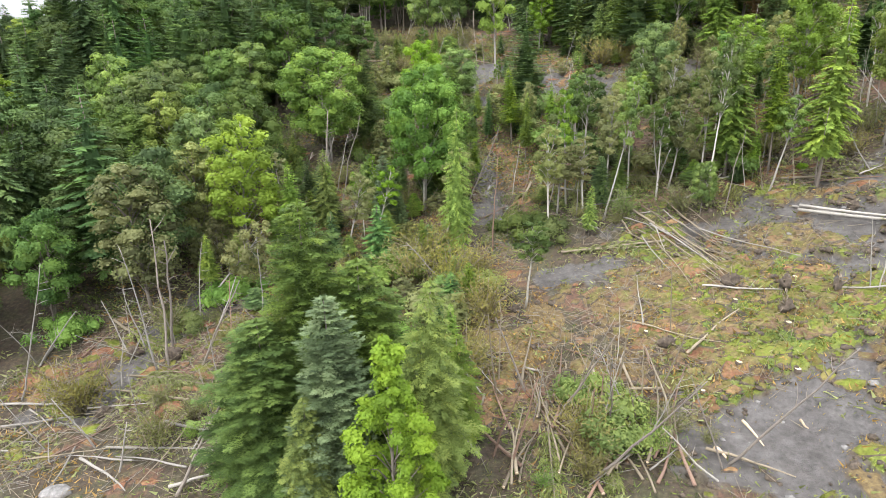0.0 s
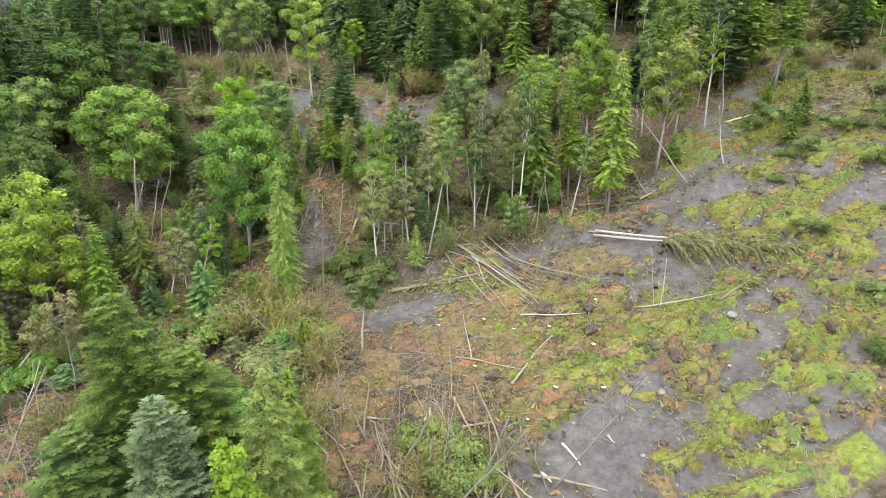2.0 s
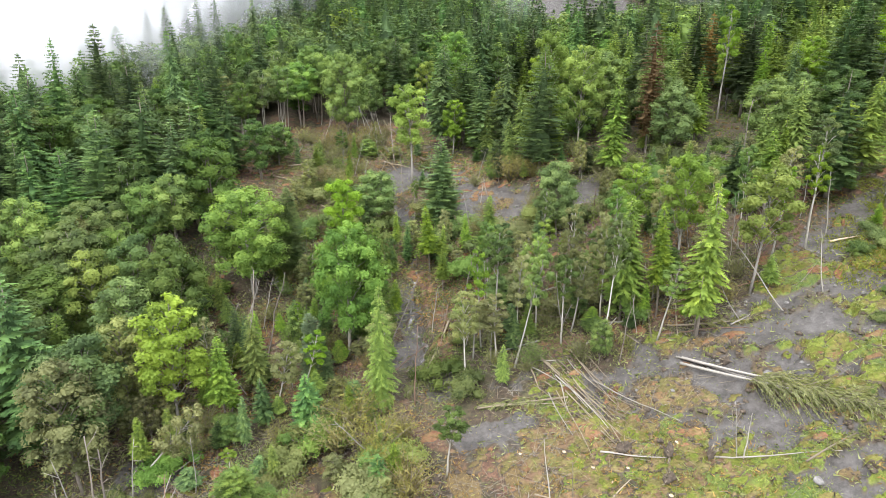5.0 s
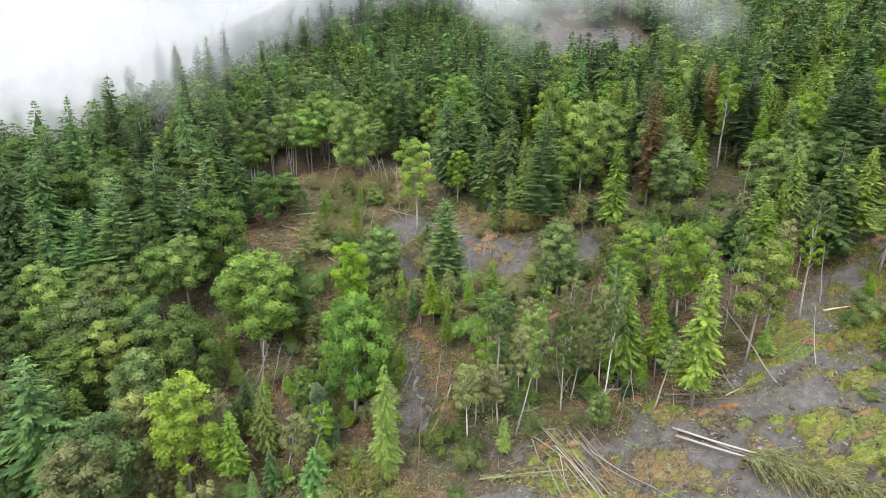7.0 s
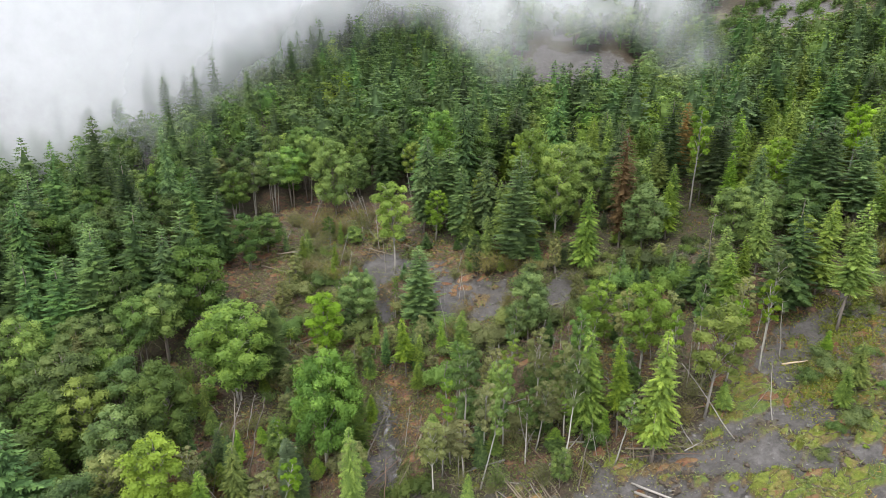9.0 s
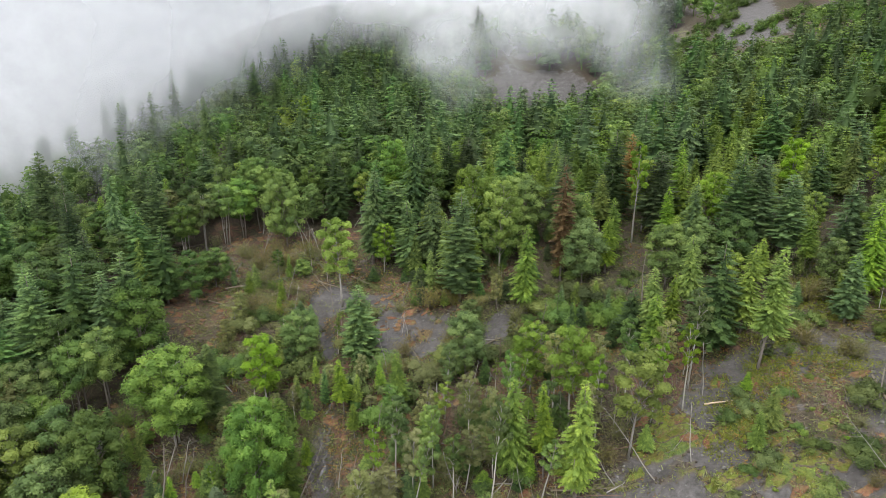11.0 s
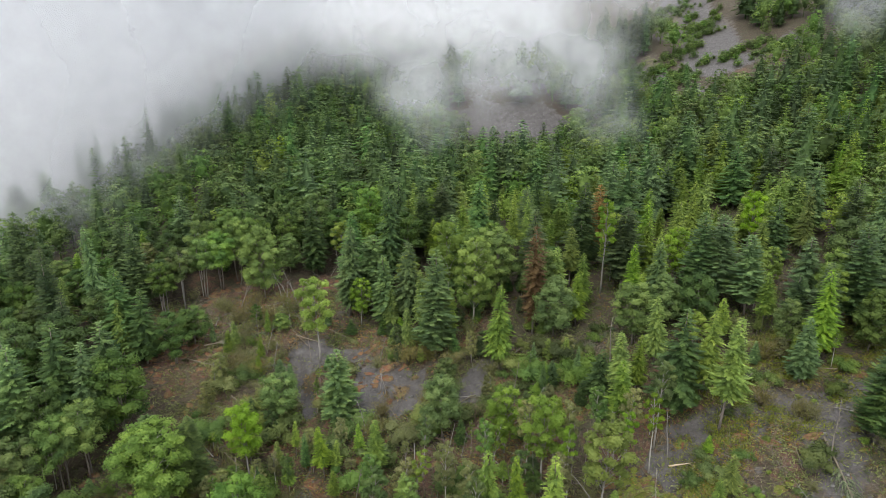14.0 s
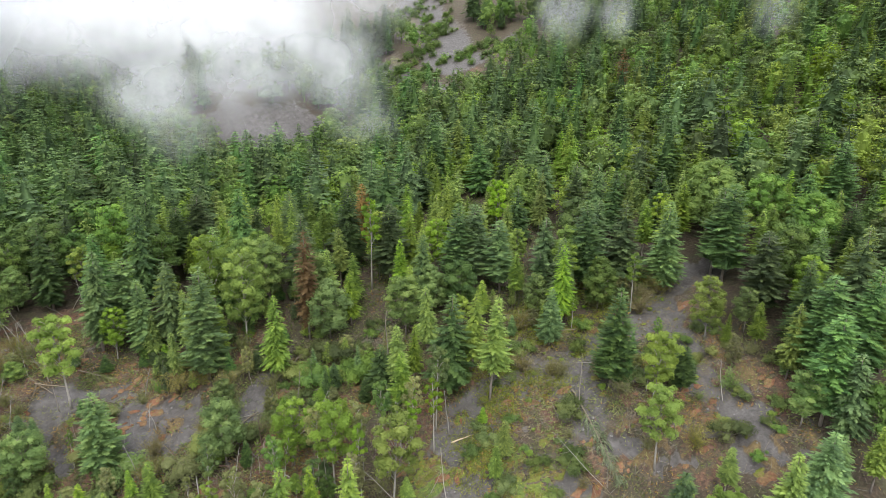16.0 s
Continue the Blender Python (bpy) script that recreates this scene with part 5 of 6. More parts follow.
def stump(x, y, r, h, seed):
    t = thing("tree_stump", "freshly sawn stump with a pale top", "stump", "sawn stumps")
    part("bole", *tube([(0, 0, -0.3), (0, 0, 0.05), (0, 0, h)], [r * 1.6, r * 1.15, r], 9), M_SOIL, t, flat=False)
    part("sawn_top", *tube([(0, 0, h), (0, 0, h + 0.015)], [r * 0.94, r * 0.94], 9), M_WOOD, t, "pale sawn wood", flat=False)
    t.matrix_basis = pose(x, y, float(ground_z(x, y)), 6 * hashed(x, y), 6 * hashed(y, x), 0)


for k, (x, y) in enumerate(((21.3, 58.7), (27.3, 55.1), (22.5, 58.2), (23.7, 55.9), (36.8, 55.4), (19.6, 57.4), (25.2, 54.4), (18.2, 52.4), (30.2, 50.8), (28.8, 46.0), (24.5, 47.2), (40.5, 43.5), (16.5, 59.6), (33.5, 56.6), (17.2, 41.8), (20.5, 44.4))):
    stump(x, y, 0.17 + 0.12 * hashed(x, y), 0.12 + 0.2 * hashed(y, x), k)


def rock_material():
    m, n, l, out = material("pale_rock")
    tc = n.new("ShaderNodeTexCoord")
    c = ramp(n, l, noise_tex(n, l, 2.5, 6, tc.outputs["Object"], 0.65), [(0.3, (0.08, 0.077, 0.072)), (0.55, (0.16, 0.155, 0.147)), (0.75, (0.28, 0.272, 0.26))])
    p = n.new("ShaderNodeBsdfPrincipled")
    p.inputs["Roughness"].default_value = 0.85
    l.new(c, p.inputs["Base Color"])
    l.new(p.outputs[0], out.inputs[0])
    return m


M_ROCK = rock_material()
for k, (x, y, r) in enumerate(((-30.2, 39.6, 0.9), (44.0, 48.0, 0.5), (47.5, 62.5, 0.5), (33.8, 44.0, 0.4))):
    b = tagged(new("boulder", mesh_np("boulder", *blob(1800 + k, r, (1.3, 1, 0.6), 0.16), [M_ROCK], flat=False)), "pale rounded boulder half sunk in the mud", "boulder", "boulders")
    b.matrix_basis = pose(x, y, float(ground_z(x, y)) + r * 0.1, 0, 0, 60 * k)


# ---- loose stuff nobody could count ----
def scatter(seed, count, x0, x1, y0, y1, weight):
    """Points of a rectangle, kept by a weight from 0 to 1."""
    g = rng(seed)
    x, y = g.uniform(x0, x1, count), g.uniform(y0, y1, count)
    ok = g.random(count) < weight(x, y)
    return x[ok], y[ok], ground_z(x[ok], y[ok]), g


def tufts(name, label, mat, seed, count, box, weight, size, per=4, spread_r=0.35, rise=0.9):
    x, y, z, g = scatter(seed, count, *box, weight)
    n = len(x) * per
    base = np.repeat(np.column_stack([x, y, z]), per, 0) + g.normal(size=(n, 3)) * [spread_r, spread_r, 0.03]
    ax = unit(g.normal(size=(n, 3)) * [0.9, 0.9, 0.3] + [0, 0, rise])
    sd = unit(np.cross(ax, g.normal(size=(n, 3))))
    ln = size * g.uniform(0.5, 1.4, n)
    v, f = needles(base - [0, 0, 0.05], ax, sd, ln, ln * g.uniform(0.09, 0.18, n))
    tagged(new(name, mesh_np(name, v, f, [mat], flat=True)), label, "vegetation", kind="stuff")


NEAR = (-46, 124, 28, 150)
tufts("moss_tufts", "tufts of bright moss and young grass on turf", M_GRASS, 201, 60000, (15, 122, 32, 96), lambda x, y: zones(x, y)[1] * 0.9, 0.2, 7, 0.35)
tufts("dry_grass_tufts", "ochre dry grass on torn turf", M_OCHRE, 202, 30000, (-12, 40, 36, 122), lambda x, y: zones(x, y)[2] * 0.7 + 0.06 * cover(OPEN, x, y), 0.24, 7, 0.35)
tufts("undergrowth", "low green undergrowth of herbs and saplings", M_HERB, 203, 80000, NEAR, lambda x, y: (0.30 * (1 - cover(OPEN, x, y)) + 0.5 * cover(SPARSE, x, y) + 0.12 * smooth(90, 100, y) + 0.3 * smooth(60, 75, x) * smooth(84, 94, y) + 0.12) * (1 - zones(x, y)[0]) * smooth(0.4, 0.62, fractal(x, y, 6, 61, 3)) * 1.4, 0.46, 9, 0.55, 0.5)
tufts("brown_brush", "brown withered brush and limp boughs", M_BROWN, 204, 60000, NEAR, lambda x, y: (0.12 + 0.4 * cover(DEBRIS, x, y) + 0.5 * cover(SPARSE, x, y) + 0.25 * cover(OPEN, x, y)) * (1 - zones(x, y)[0]) * smooth(0.45, 0.65, fractal(x, y, 7, 63, 3)), 0.5, 8, 0.6, 0.35)
tufts("torn_boughs", "torn olive conifer boughs strewn on the slide", M_HANG, 205, 90000, NEAR, lambda x, y: (0.1 + 0.55 * cover(DEBRIS, x, y) + 0.7 * cover(SPARSE, x, y) + 0.35 * cover(OPEN, x, y) + 0.9 * cover([(5, 36, 16, 46, 6), (22, 72, 32, 78, 7), (-12, 130, 2, 136, 8), (28, 84, 40, 84, 7), (-14, 122, -3, 108, 10), (-20, 148, 4, 136, 10), (-24, 84, -4, 92, 9), (46, 100, 66, 108, 8)], x, y)) * (1 - 0.8 * zones(x, y)[0]) * smooth(0.42, 0.62, fractal(x, y, 5, 65, 3)), 0.6, 6, 0.7, 0.25)


tufts("low_bushes", "low green bushes on the open forest floor", M_BROAD, 207, 26000, (-32, 118, 92, 152), lambda x, y: 0.4 * (1 - zones(x, y)[0]) * smooth(0.42, 0.58, fractal(x, y, 5, 69, 3)), 0.5, 6, 0.55, 0.55)
tufts("meadow_herbs", "fresh green herbs among the moss", M_HERB, 206, 40000, (24, 80, 32, 80), lambda x, y: zones(x, y)[1] * 0.4 * smooth(0.48, 0.6, fractal(x, y, 8, 67, 3)) + 0.25 * cover([(44, 50, 56, 40, 7), (62, 56, 72, 50, 7)], x, y) * smooth(0.5, 0.6, fractal(x, y, 4, 68, 3)), 0.3, 5, 0.35)


tufts("scar_herbs", "bright green herbs along the eastern scar", M_GRASS, 208, 26000, (62, 122, 60, 100), lambda x, y: np.clip(cover([(78, 92, 100, 90, 7), (100, 90, 118, 85, 6), (83, 86, 87, 76, 4), (66, 74, 76, 80, 5), (94, 84, 100, 78, 4)], x, y), 0, 1) * smooth(0.38, 0.55, fractal(x, y, 4, 97, 3)), 0.42, 8, 0.5, 0.8)


def sticks(name, label, mat, seed, count, weight, long=2.4, thick=0.03):
    x, y, z, g = scatter(seed, count, *NEAR, weight)
    n = len(x)
    az, tilt, ln = g.uniform(0, 6.28, n), np.abs(g.normal(size=n)) * 0.35, long * g.uniform(0.3, 1.4, n)
    d = np.stack([np.cos(az) * np.cos(tilt), np.sin(az) * np.cos(tilt), np.sin(tilt)], -1)
    slope = (ground_z(x + d[:, 0], y + d[:, 1]) - z)
    d[:, 2] += slope * 0.8
    a = np.column_stack([x, y, z + 0.05])
    e = a + d * ln[:, None]
    s1 = unit(np.cross(d, [0, 0, 1.0])) * thick
    s2 = np.array([0, 0, thick * 1.5])
    v = np.stack([a + s1, a - s1, a + s2, e + s1 * 0.4, e - s1 * 0.4, e + s2 * 0.4], 1).reshape(-1, 3)
    k = np.arange(n)[:, None] * 6
    f = np.concatenate([k + t for t in ([0, 1, 4], [0, 4, 3], [1, 2, 5], [1, 5, 4], [2, 0, 3], [2, 3, 5])])
    tagged(new(name, mesh_np(name, v, f, [mat], flat=True)), label, "branches", kind="stuff")


litter_weight = lambda x, y: (0.7 * cover(DEBRIS, x, y) + 0.9 * cover(SPARSE, x, y) + 0.6 * cover(OPEN, x, y) + 0.12) * (1 - 0.96 * zones(x, y)[0]) * (1 - 0.8 * zones(x, y)[1]) * smooth(0.38, 0.62, fractal(x, y, 6, 71, 3))
sticks("pale_branches", "pale broken branches strewn over the slope", M_PALE, 301, 18000, litter_weight, 2.0, 0.025)
sticks("brown_branches", "brown broken branches strewn over the slope", M_LOG, 302, 36000, litter_weight, 2.4, 0.03)
x, y, z, g = scatter(401, 9000, 20, 122, 34, 122, lambda x, y: zones(x, y)[0] * 0.14)
tagged(new("loose_stones", mesh_np("loose_stones", *joined([(blob(2000 + k % 9, 0.1 + 0.25 * g.random() ** 3, (1.2, 1, 0.7), 0.2, 4, 6)[0] + [a, b, c], blob(2000 + k % 9, 1, rings=4, sides=6)[1]) for k, (a, b, c) in enumerate(zip(x, y, z))]), [M_ROCK], flat=False)),
       "small grey stones in the mud", "stones", kind="stuff")


def clods(name, label, mat, seed, count, box, weight, lo, hi):
    x, y, z, g = scatter(seed, count, *box, weight)
    shapes = [blob(2100 + k, 1.0, (1.2, 1, 0.7), 0.35, 4, 6) for k in range(9)]
    sizes = lo + (hi - lo) * g.random(len(x)) ** 2.5
    tagged(new(name, mesh_np(name, *joined([(shapes[k % 9][0] * q + [a, b, c], shapes[k % 9][1]) for k, (a, b, c, q) in enumerate(zip(x, y, z, sizes))]), [mat], flat=False)), label, "soil", kind="stuff")


def torn_edge(x, y):
    zn = zones(x, y)
    return np.clip(4 * zn[1] * (1 - zn[1]) + 4 * zn[2] * (1 - zn[2]), 0, 1) * 0.8


clods("soil_clods", "dark crumbled soil along the torn turf", M_SOIL, 420, 26000, (-8, 76, 34, 122), torn_edge, 0.06, 0.42)
clods("mud_lumps", "grey lumps of slumped mud", M_ROCK, 421, 14000, (-36, 122, 34, 122), lambda x, y: zones(x, y)[0] * 0.2 * smooth(0.45, 0.6, fractal(x, y, 5, 77, 3)), 0.05, 0.35)


# ---- torn rafts of turf, each a domed pad with a soil rim ----
def turf_material(name, a, b, c, d):
    m, n, l, out = material(name)
    tc, geo = n.new("ShaderNodeTexCoord"), n.new("ShaderNodeNewGeometry")
    fine, mid = noise_tex(n, l, 3.0, 5, tc.outputs["Object"], 0.7), noise_tex(n, l, 0.7, 4, tc.outputs["Object"], 0.6)
    c1 = mixed(n, l, ramp(n, l, mid, [(0.42, (0, 0, 0)), (0.6, (1, 1, 1))]), ramp(n, l, fine, [(0.3, a), (0.7, b)]), ramp(n, l, fine, [(0.3, c), (0.7, d)]))
    hsv, mr = n.new("ShaderNodeHueSaturation"), n.new("ShaderNodeMapRange")
    mr.inputs[3].default_value, mr.inputs[4].default_value = 0.75, 1.2
    l.new(geo.outputs["Random Per Island"], mr.inputs[0])
    l.new(mr.outputs[0], hsv.inputs["Value"])
    l.new(c1, hsv.inputs["Color"])
    p, bp = n.new("ShaderNodeBsdfPrincipled"), n.new("ShaderNodeBump")
    p.inputs["Roughness"].default_value, p.inputs["Specular IOR Level"].default_value = 0.95, 0.1
    bp.inputs["Strength"].default_value, bp.inputs["Distance"].default_value = 0.8, 0.12
    l.new(fine, bp.inputs["Height"])
    l.new(bp.outputs[0], p.inputs["Normal"])
    l.new(hsv.outputs[0], p.inputs["Base Color"])
    l.new(p.outputs[0], out.inputs[0])
    return m


def turf_rafts(name, label, mat, seed, count, box, weight, lo, hi, thick=0.2):
    x, y, z, g = scatter(seed, count, *box, weight)
    n, k = len(x), 12
    r, az, stretch = lo + (hi - lo) * g.random(n) ** 2, g.uniform(-0.5, 0.5, n), g.uniform(1.0, 1.9, n)
    ang = np.linspace(0, 2 * np.pi, k, endpoint=False)[None] + g.uniform(-0.16, 0.16, (n, k))
    edge = r[:, None] * g.uniform(0.62, 1.2, (n, k))
    rings, faces, mats = [], [], []
    for q, up in ((0.0, 1.0), (0.5, 1.0), (0.9, 0.75), (1.06, -0.6)):
        u, v = edge * q * np.cos(ang) * stretch[:, None], edge * q * np.sin(ang) / stretch[:, None] ** 0.4
        px, py = x[:, None] + u * np.cos(az)[:, None] - v * np.sin(az)[:, None], y[:, None] + u * np.sin(az)[:, None] + v * np.cos(az)[:, None]
        rings.append(np.stack([px, py, ground_z(px, py) + thick * up * g.uniform(0.7, 1.3, (n, k))], -1))
    v = np.stack(rings, 1).reshape(-1, 3)
    i = np.arange(n * 4 * k).reshape(n, 4, k)
    for ring in range(3):
        a, b, c, d = i[:, ring], np.roll(i[:, ring], -1, 1), np.roll(i[:, ring + 1], -1, 1), i[:, ring + 1]
        faces.append(np.stack([a, d, c, b], -1).reshape(-1, 4))
        mats.append(np.full(n * k, int(ring == 2)))
    tagged(new(name, mesh_np(name, v, np.concatenate(faces), [mat, M_SOIL], np.concatenate(mats))), label, "turf", kind="stuff")


M_MOSS = turf_material("mossy_turf", (0.052, 0.067, 0.012), (0.137, 0.159, 0.030), (0.070, 0.058, 0.021), (0.152, 0.132, 0.049))
M_STRAW = turf_material("straw_turf", (0.060, 0.054, 0.021), (0.152, 0.138, 0.053), (0.068, 0.043, 0.027), (0.164, 0.110, 0.070))
M_CRUST = turf_material("rusty_litter_crust", (0.077, 0.038, 0.023), (0.207, 0.104, 0.061), (0.090, 0.063, 0.032), (0.198, 0.135, 0.068))
turf_rafts("moss_rafts", "rafts of yellow-green moss torn apart on grey mud", M_MOSS, 501, 9500, (-44, 118, 32, 96), lambda x, y: zones(x, y)[1] * 0.55 + 0.2 * cover([(-38, 48, -20, 60, 7), (-14, 62, 0, 54, 5)], x, y) * (1 - zones(x, y)[0]), 0.3, 1.1)
turf_rafts("straw_rafts", "rafts of straw-coloured turf with dark torn edges", M_STRAW, 502, 4200, (-12, 40, 38, 70), lambda x, y: np.clip(zones(x, y)[2] + 0.25 * cover([(4, 46, 30, 58, 10)], x, y), 0, 1) * 0.75 * (1 - zones(x, y)[0]) * smooth(0.42, 0.5, fractal(x, y, 4, 88, 3)), 0.25, 0.95)
turf_rafts("litter_crust", "rust-brown crust of needle litter broken into slabs", M_CRUST, 503, 9000, (-42, 122, 36, 156), lambda x, y: np.clip((0.35 + 0.4 * (x < -12)) * zones(x, y)[3] + 0.9 * cover([(16, 118, 36, 120, 4), (20, 124, 38, 121, 4)], x, y), 0, 1) * 0.7, 0.3, 1.2)


# ---- shrubs ----
def shrub(label, seed, mat, r=1.3):
    g = rng(seed)
    t = thing("shrub", label, "shrub", "shrubs of the slide")
    L = [(g.normal() * r * 0.45, g.normal() * r * 0.45, g.uniform(0.3, 0.9) * r, r * g.uniform(0.35, 0.6)) for k in range(11)]
    v, f, tones = leaf_cloud(seed, L, 2600, 0.1)
    part("foliage", v, f, mat, t, tones=tones)
    part("stem", *joined([tube([(0, 0, -0.2), q[:3]], [0.05, 0.015], 4) for q in L]), M_BARK, t, flat=False)
    return t


def feather_bush(label, seed, mat, r=1.5):
    """Thin arching shoots set with fine buds, seen through."""
    g = rng(seed)
    t = thing("shrub", label, "shrub", "shrubs of the slide")
    shoots, B, A, L = [], [], [], []
    for k in range(46):
        az, out, up = g.uniform(0, 6.28), g.uniform(0.3, 1.1) * r, g.uniform(0.7, 1.9) * r
        u = np.linspace(0, 1, 9)[:, None]
        p = np.array([math.cos(az) * out, math.sin(az) * out, 0]) * u**1.4 + np.array([0, 0, up]) * (u - 0.25 * u**2) + g.normal(size=(9, 3)) * 0.04
        shoots.append(tube(p[::4], [0.025, 0.015, 0.006], 3))
        for q in range(5):
            B.append(p[3:] + g.normal(size=(6, 3)) * 0.16), A.append(unit(g.normal(size=(6, 3)) + [0, 0, 0.5])), L.append(g.uniform(0.1, 0.3, 6))
    B, A, L = np.concatenate(B), np.concatenate(A), np.concatenate(L)
    part("foliage", *needles(B, A, unit(np.cross(A, g.normal(size=A.shape))), L, L * 0.1), mat, t)
    part("stem", *joined(shoots), M_LOG, t, flat=False)
    return t


BUSHES = [feather_bush("ochre feathery bush of thin withered shoots", 911, M_TWIG), feather_bush("grey-green feathery bush coming into leaf", 912, M_GREY), feather_bush("fresh green feathery bush of thin shoots", 913, M_FRESH)]
sprout = rng(430)
rows = [(0, x, y, q) for x, y, q in ((2.5, 58.5, 1.7), (3.6, 56.8, 1.4), (-2, 68, 1.6), (-4, 64.5, 1.5), (0.5, 62, 1.6), (1.5, 49, 1.5), (28, 118, 1.6), (32, 103, 1.5))]
for x0, x1, y0, y1, count in ((-12, 4, 50, 70, 12), (10, 52, 72, 96, 26), (-34, -14, 44, 66, 12), (14, 46, 98, 124, 30), (76, 118, 48, 92, 26), (-16, 6, 84, 130, 26), (4, 20, 36, 46, 6), (-30, 0, 66, 100, 30), (-20, 6, 120, 150, 24)):
    for k in range(count):
        rows.append((int(sprout.choice(3, p=(0.3, 0.42, 0.28))), sprout.uniform(x0, x1), sprout.uniform(y0, y1), sprout.uniform(0.5, 1.5)))
placed = set()
for v, x, y, q in rows:
    at = pose(x, y, float(ground_z(x, y)) - 0.1, 0, 0, 360 * hashed(x, y)) @ Matrix.Scale(q, 4)
    if v in placed:
        copy_thing(BUSHES[v], at)
    else:
        placed.add(v)
        BUSHES[v].matrix_basis = at


SHRUBS = [shrub("leafy green shrub among the debris", 901, M_HERB), shrub("yellow-green shrub on torn turf", 902, M_YELLOW), shrub("dark green bush at the wood's edge", 903, M_BROAD), shrub("olive drooping bush of bent boughs", 904, M_HANG)]
first = set()
for k, (x, y, s, v) in enumerate(((11.5, 44.5, 1.6, 0), (13, 40.5, 1.3, 0), (36, 78, 1.2, 0), (43, 75.5, 1.2, 2), (9, 76, 1.3, 0), (12, 71, 1.1, 0), (1, 52, 1.4, 3), (-1, 58, 1.8, 3), (2, 62, 1.6, 3),
                                  (-4, 55, 1.6, 2), (58, 54, 1.3, 1), (66, 52, 1.6, 1), (72, 60, 1.8, 0), (74, 68, 2.0, 2), (70, 74, 1.6, 0), (49, 45, 1.3, 1), (52, 38, 1.5, 0), (44, 37, 1.4, 1), (57, 43, 1.6, 0), (39, 56, 1.0, 1), (62, 64, 1.0, 1),
                                  (-34, 52, 0.8, 3), (-28, 61, 1.0, 0), (-24, 65, 1.3, 2), (-20, 57, 1.2, 3), (-14, 59, 1.4, 3), (-10, 63, 1.6, 3), (-6, 66, 1.5, 2), (-40, 60, 1.3, 2), (-12, 49, 1.3, 3), (-16, 53, 1.0, 3), (48, 110, 1.6, 3), (52, 106, 1.8, 2), (56, 110, 1.7, 0), (34, 102, 1.6, 0), (26, 100, 1.8, 3), (20, 98, 1.6, 2), (46, 116, 1.5, 3), (60, 102, 1.9, 2), (38, 117, 1.2, 3), (0, 118, 1.7, 3), (-6, 124, 1.5, 2), (-10, 120, 1.6, 3), (2, 108, 1.6, 0), (12, 112, 1.4, 3), (16, 106, 1.7, 2), (33, 88, 1.6, 0), (28, 82, 1.8, 3),
                                  (22, 86, 1.5, 0), (16, 94, 1.6, 2), (-2, 96, 1.8, 2), (12, 102, 1.5, 0), (30, 104, 1.6, 3), (44, 102, 1.7, 2), (14, 120, 1.3, 3), (-4, 112, 1.8, 0), (-12, 110, 1.7, 2), (80, 76, 1.7, 1), (84, 70, 1.9, 0), (92, 70, 1.7, 1),
                                  (98, 66, 1.6, 0), (106, 78, 1.6, 1), (112, 84, 1.8, 0), (108, 48, 1.8, 3), (100, 50, 1.9, 2), (96, 58, 1.6, 0), (78, 62, 1.9, 0), (118, 70, 1.8, 0), (86, 86, 1.6, 1), (60, 40, 1.9, 2))):
    if x > 38 and y < 90:
        s, v = s * (0.5 if x < 76 else 0.62), k % 2
    m = pose(x, y, float(ground_z(x, y)) - 0.1, 0, 0, 47 * k) @ Matrix.Scale(s, 4)
    if v in first:
        copy_thing(SHRUBS[v], m)
    else:
        first.add(v)
        SHRUBS[v].matrix_basis = m


# thickets along the eastern scar
thick = rng(440)
for x0, x1, y0, y1, count, kinds in ((78, 118, 78, 95, 44, (1, 1, 0)), (98, 118, 44, 72, 26, (0, 2, 3)), (64, 80, 62, 78, 16, (1, 0, 2)), (44, 70, 98, 116, 22, (2, 3, 0))):
    for k in range(count):
        x, y = thick.uniform(x0, x1), thick.uniform(y0, y1)
        q = thick.uniform(0.35, 0.85)
        copy_thing(SHRUBS[kinds[k % 3]], pose(x, y, float(ground_z(x, y)) - 0.1, 0, 0, thick.uniform(0, 360)) @ Matrix.Scale(q, 4))


# ---- the stream in the gully ----
def stream():
    m, n, l, out = material("stream_water")
    tc = n.new("ShaderNodeTexCoord")
    foam = noise_tex(n, l, 2.2, 5, tc.outputs["Object"], 0.7)
    p = n.new("ShaderNodeBsdfPrincipled")
    l.new(ramp(n, l, foam, [(0.56, (0.085, 0.08, 0.075)), (0.78, (0.38, 0.39, 0.40))]), p.inputs["Base Color"])
    p.inputs["Roughness"].default_value = 0.25
    l.new(p.outputs[0], out.inputs[0])
    way = np.array([(7.4, 101), (7.5, 98), (7.3, 95), (6.2, 90), (7.2, 84), (8.2, 79), (9.5, 75)])
    f = np.linspace(0, 1, 90)
    k = np.linspace(0, 1, len(way))
    cx, cy = np.interp(f, k, way[:, 0]) + 0.5 * np.sin(f * 29) + 0.3 * np.sin(f * 61), np.interp(f, k, way[:, 1])
    w = 0.12 + 0.2 * np.sin(f * 37) ** 2
    rows = [np.column_stack([cx + s * w, cy, ground_z(cx + s * w, cy) + 0.06 + 0.05 * (1 - abs(s))]) for s in (-1, -0.5, 0, 0.5, 1)]
    v = np.stack(rows, 1).reshape(-1, 3)
    i = np.arange(len(v)).reshape(-1, 5)
    q = np.stack([i[:-1, :-1], i[:-1, 1:], i[1:, 1:], i[1:, :-1]], -1).reshape(-1, 4)
    tagged(new("water", mesh_np("water", v, q, [m])), "thin foaming stream in the muddy gully", "water", kind="structure")


stream()


